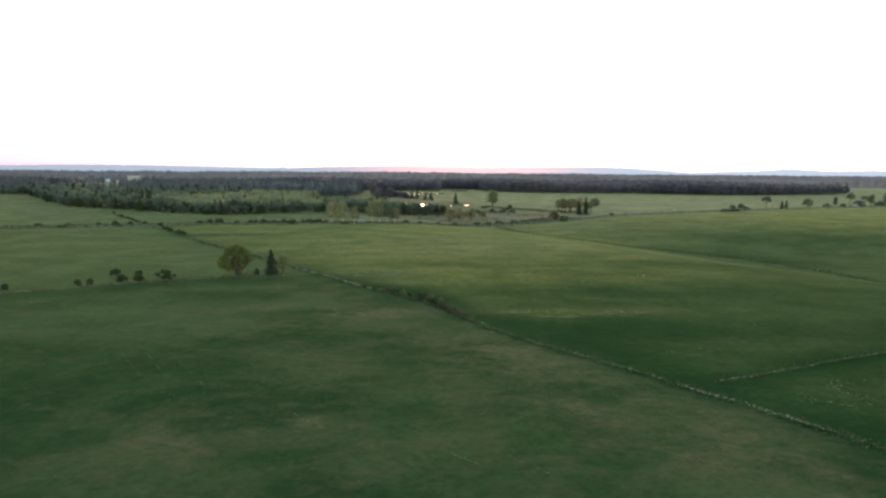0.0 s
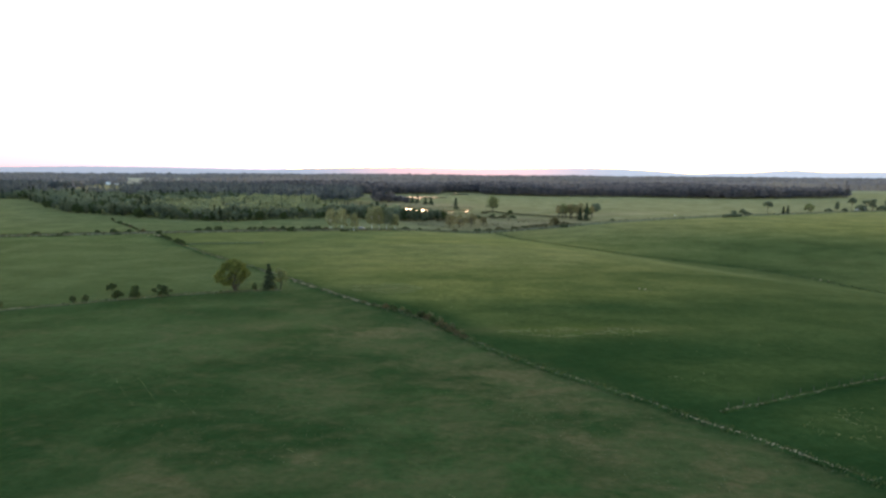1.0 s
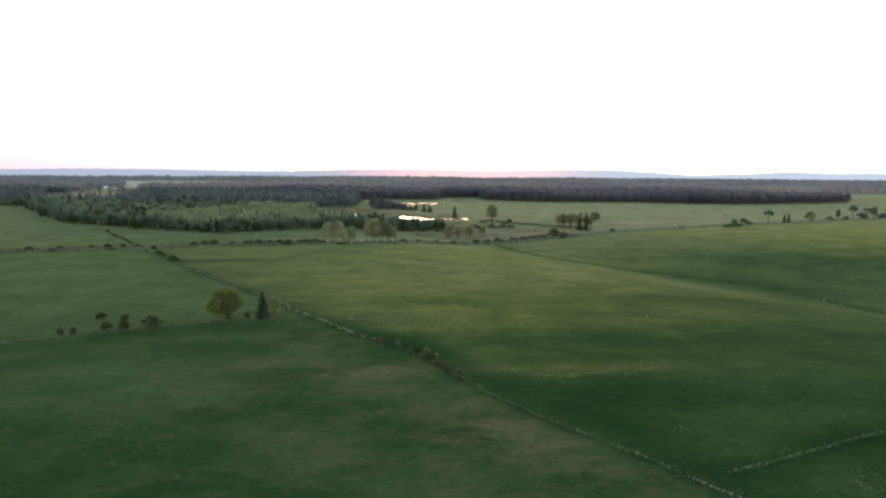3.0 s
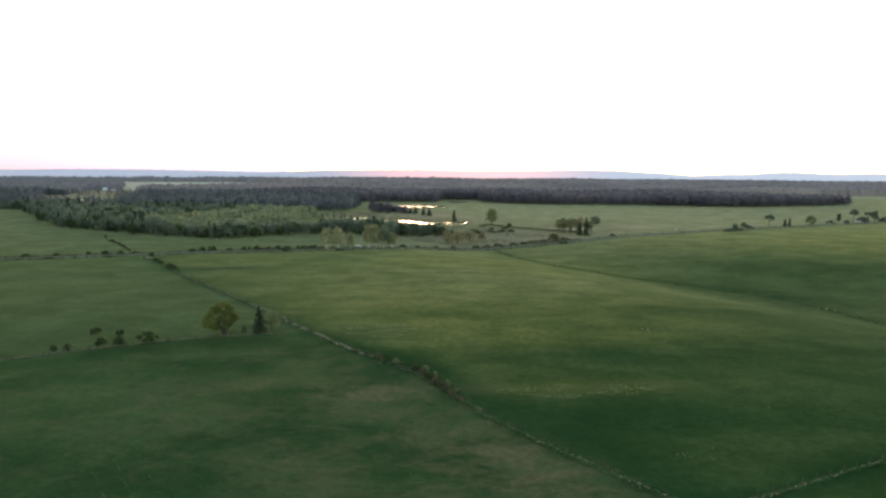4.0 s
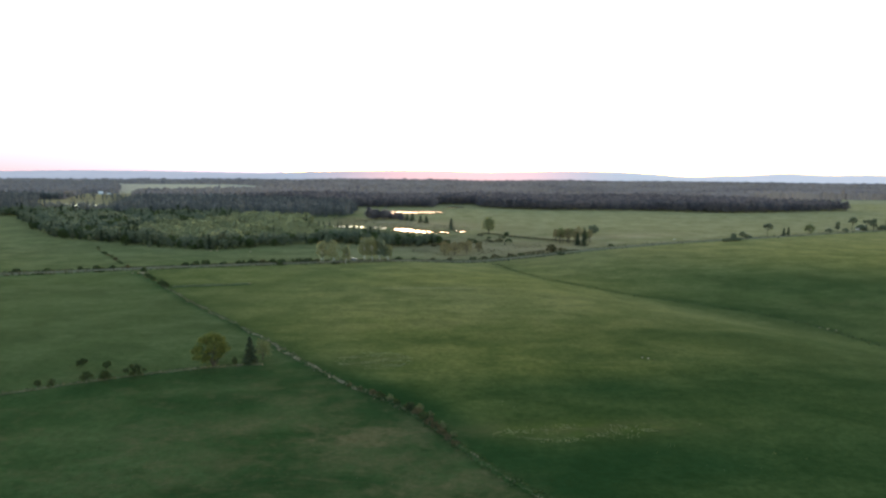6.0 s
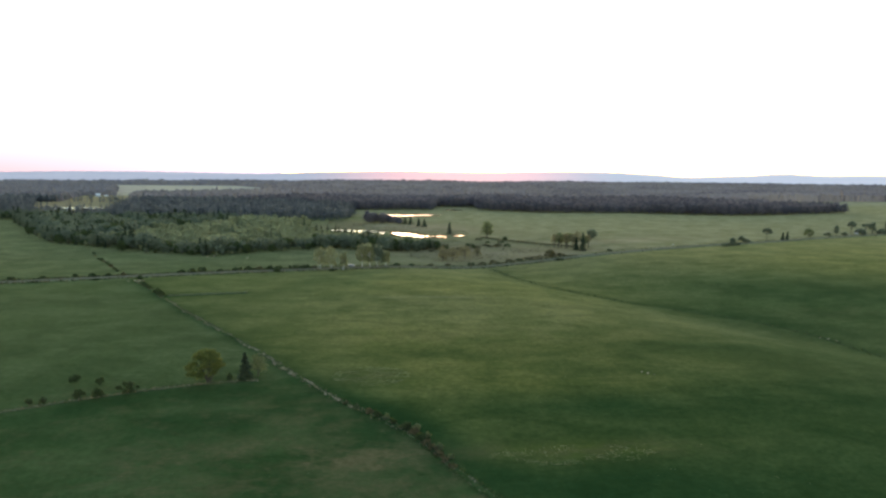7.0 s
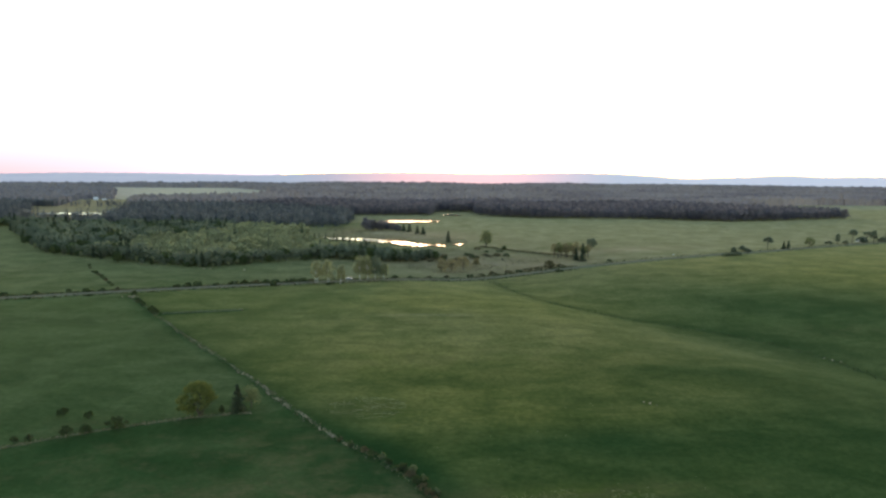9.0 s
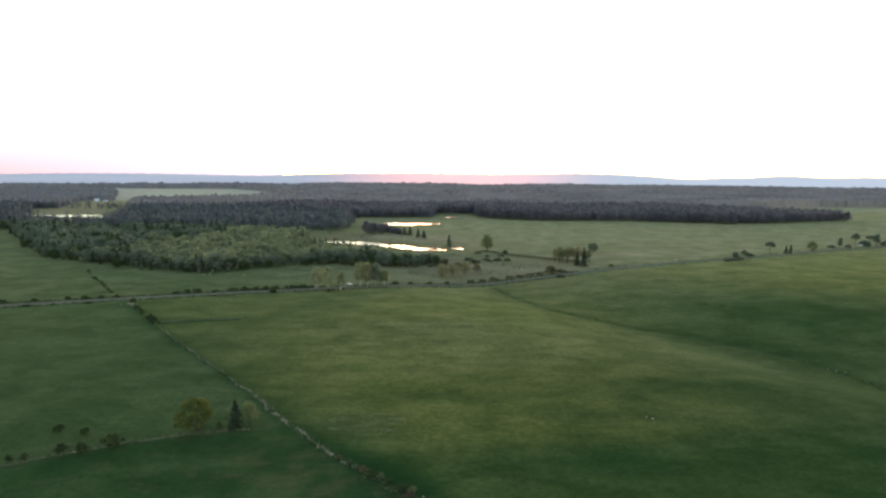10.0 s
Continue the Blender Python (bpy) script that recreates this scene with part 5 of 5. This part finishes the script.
def post(x, y, height, r, label, group):
    ob = new("post", mesh_of("post", *join([tube((0, 0, -0.3), (0, 0, height), r, r * 0.85, 7, 1), tube((0, 0, height), (0, 0, height + 0.05), r * 0.85, r * 0.1, 7, 1)]), ["weathered_wood"]))
    tagged(ob, label, "post", group).matrix_basis = at(x, y)


for k in range(13):
    f = k / 12
    post(44.5 + 36 * f, 93 + 16.0 * f, 0.95, 0.045, "weathered wooden fence post beside the stone wall", "fence posts by the side wall")
post(53, 498, 2.4, 0.35, "dark upright stump in rough pasture", "dark posts in the pasture")
sign = tagged(new("road_sign"), "small white sign plate on a post by the road", "sign")
part("pole", mesh_of("pole", *tube((0, 0, -0.2), (0, 0, 2.4), 0.05, 0.05, 6, 1), ["weathered_wood"]), sign)
part("plate", box_mesh("plate", (0.8, 0.06, 0.6), "white_paint", 0.01), sign, "white plate").matrix_basis = pose(0, -0.08, 1.7)
sign.matrix_basis = at(189, 500)


# ---- sedge in the ditch, flowers and tufts in the grass ----
def tufts(name, C, size, mat, label, rng, stretch=1.5, flat=0.4):
    C[:, 2] += land(C[:, 0], C[:, 1])
    tagged(new(name, mesh_of(name, *quads(C, unit(rng, len(C)) * (1, 1, flat), size, rng, stretch), [mat])), label, "grass", kind="stuff")


rng = np.random.default_rng(91)
q, d = polyline(DITCH, 0.6)
n = 1500
i, o = rng.integers(0, len(q), n), rng.normal(0, 1.7, n)
C = np.stack([q[i, 0] - d[i, 1] * o, q[i, 1] + d[i, 0] * o, rng.uniform(-0.5, 0.2, n)], 1)
tufts("ditch_sedge", C, 0.22, "sedge", "dark sedge and rushes growing along the ditch", rng)


def patch(cx, cy, rx, ry, turn, n):
    r, a = np.sqrt(rng.uniform(0, 1, n)), rng.uniform(0, 6.28, n)
    c, s = math.cos(radians(turn)), math.sin(radians(turn))
    u, v = rx * r * np.cos(a), ry * r * np.sin(a)
    return np.stack([cx + u * c - v * s, cy + u * s + v * c, rng.uniform(0.1, 0.3, n)], 1)


C = np.concatenate([patch(30, 136.5, 18, 4.2, 6, 2300), patch(-17, 183, 11, 8, 5, 3300), patch(45, 178, 25, 12, 0, 120), patch(20, 160, 20, 10, 0, 70), patch(60, 140, 30, 20, 0, 100), patch(46, 107, 6, 3, 10, 60)])
# flowers stand in small drifts
keep = np.array([noise.noise(Vector((p[0] * 0.16, p[1] * 0.45, 0))) + rng.normal(0, 0.22) > 0.16 for p in C])
tufts("meadow_flowers", C[keep], 0.094, "flower_heads", "drifts of pale flower heads in the meadow", rng, 1.0, 2.0)
C = patch(61, 86, 12, 6, 25, 650)
keep = np.array([noise.noise(Vector((p[0] * 0.22, p[1] * 0.22, 0))) + rng.normal(0, 0.25) > 0.22 for p in C])
tufts("meadow_flowers", C[keep], 0.085, "flower_heads", "pale flower heads inside the corner of two walls", rng, 1.0, 2.0)
C = np.concatenate([patch(8, 104, 20, 13, -50, 500), patch(26, 80, 26, 10, -45, 700), patch(-26, 84, 22, 12, 0, 400), patch(-10, 120, 60, 30, 0, 900)])
dw, sw = from_line(C[:, 0], C[:, 1], WALL)
C = C[(sw < 0)]
tufts("dry_tufts", C, 0.05, "dead_grass", "dry pale grass tufts in the near meadow", rng, 1.2, 1.0)
# rank growth on both verges of the road
q, d = polyline(ROAD[1:-1], 0.5)
n = 15000
i, o = rng.integers(0, len(q), n), np.where(rng.uniform(0, 1, n) < 0.65, rng.normal(5.6, 0.9, n), -rng.normal(4.6, 0.8, n))
C = np.stack([q[i, 0] - d[i, 1] * o, q[i, 1] + d[i, 0] * o, rng.uniform(0.0, 0.7, n) * (0.5 + 0.5 * np.sin(i * 0.011) ** 2)], 1)
C = C[(C[:, 0] < 105) | (rng.uniform(0, 1, n) > 0.85)]
n = len(C)
tufts("verge_growth", C[: n // 2], 0.34, "bush_leaves", "rank dark growth along the road verges", rng)
tufts("verge_growth", C[n // 2:], 0.34, "russet_twigs", "dry brown growth along the road verges", rng)
# a wet furrow with dark rushes
f = rng.uniform(0, 1, 420)
C = np.stack([-125 + 34 * f, 299.0 + 7.0 * f + rng.normal(0, 0.4, 420), rng.uniform(0.0, 0.3, 420)], 1)
tufts("furrow_rushes", C, 0.22, "edge_leaves", "thin dark line of rushes in a wet furrow", rng)
# a drain grown over with scrub between the rough pasture and the copse
q, d = polyline(DRAIN, 0.5)
i, o = rng.integers(0, len(q), 1100), rng.normal(0, 1.1, 1100)
C = np.stack([q[i, 0] - d[i, 1] * o, q[i, 1] + d[i, 0] * o, rng.uniform(0.0, 0.8, 1100)], 1)
tufts("drain_scrub", C, 0.34, "russet_twigs", "thin dark line of scrub along a drain in the pasture", rng)
# brown marsh growth round the ponds
n = 9000
x, y = rng.uniform(-125, 30, n), rng.uniform(585, 760, n)
ok = np.minimum(from_line(x, y, PONDS[0])[0], 999) > 15
ok &= (y > 655 - 0.55 * (x + 112)) & (y < 745 - 0.9 * (x + 110) * (x > -60)) & (np.sin(x * 0.09) * np.sin(y * 0.07 + 1) + rng.normal(0, 0.5, n) > -0.2)
C = np.stack([x, y, rng.uniform(0.0, 0.6, n)], 1)[ok]
C[:, 2] *= 0.5
tufts("marsh_growth", C, 0.42, "pale_leaves", "brown dry marsh growth on the low ground round the ponds", rng)
n = 6500
x, y = rng.uniform(-20, 95, n), rng.uniform(450, 550, n)
ok = np.sin(x * 0.11 + 0.5) * np.sin(y * 0.13) + rng.normal(0, 0.4, n) > 0.1
tufts("pasture_growth", np.stack([x, y, rng.uniform(0.0, 0.25, n)], 1)[ok], 0.30, "pale_leaves", "pale dead growth on rough pasture beyond the road", rng)
# short drilled lines of pale stalks
for ax, ay, bx, by in ((-44.2, 99.1, -35.5, 87.6), (-52.6, 104.4, -42.4, 91.1), (-56.1, 103.4, -46.1, 90.6), (-20.8, 78.5, -14.8, 73.0), (1.0, 66.5, 5.0, 63.0), (7.5, 66.0, 12.0, 61.5)):
    f = rng.uniform(0, 1, 110)
    f = f[np.sin(f * 17 + ax) + rng.normal(0, 0.5, 110) > -0.3]
    C = np.stack([ax + (bx - ax) * f + rng.normal(0, 0.12, len(f)), ay + (by - ay) * f, rng.uniform(0.05, 0.15, len(f))], 1)
    tufts("pale_stalks", C[::2], 0.042, "flower_heads", "short line of pale stalks in the meadow", rng, 1.2, 1.0)
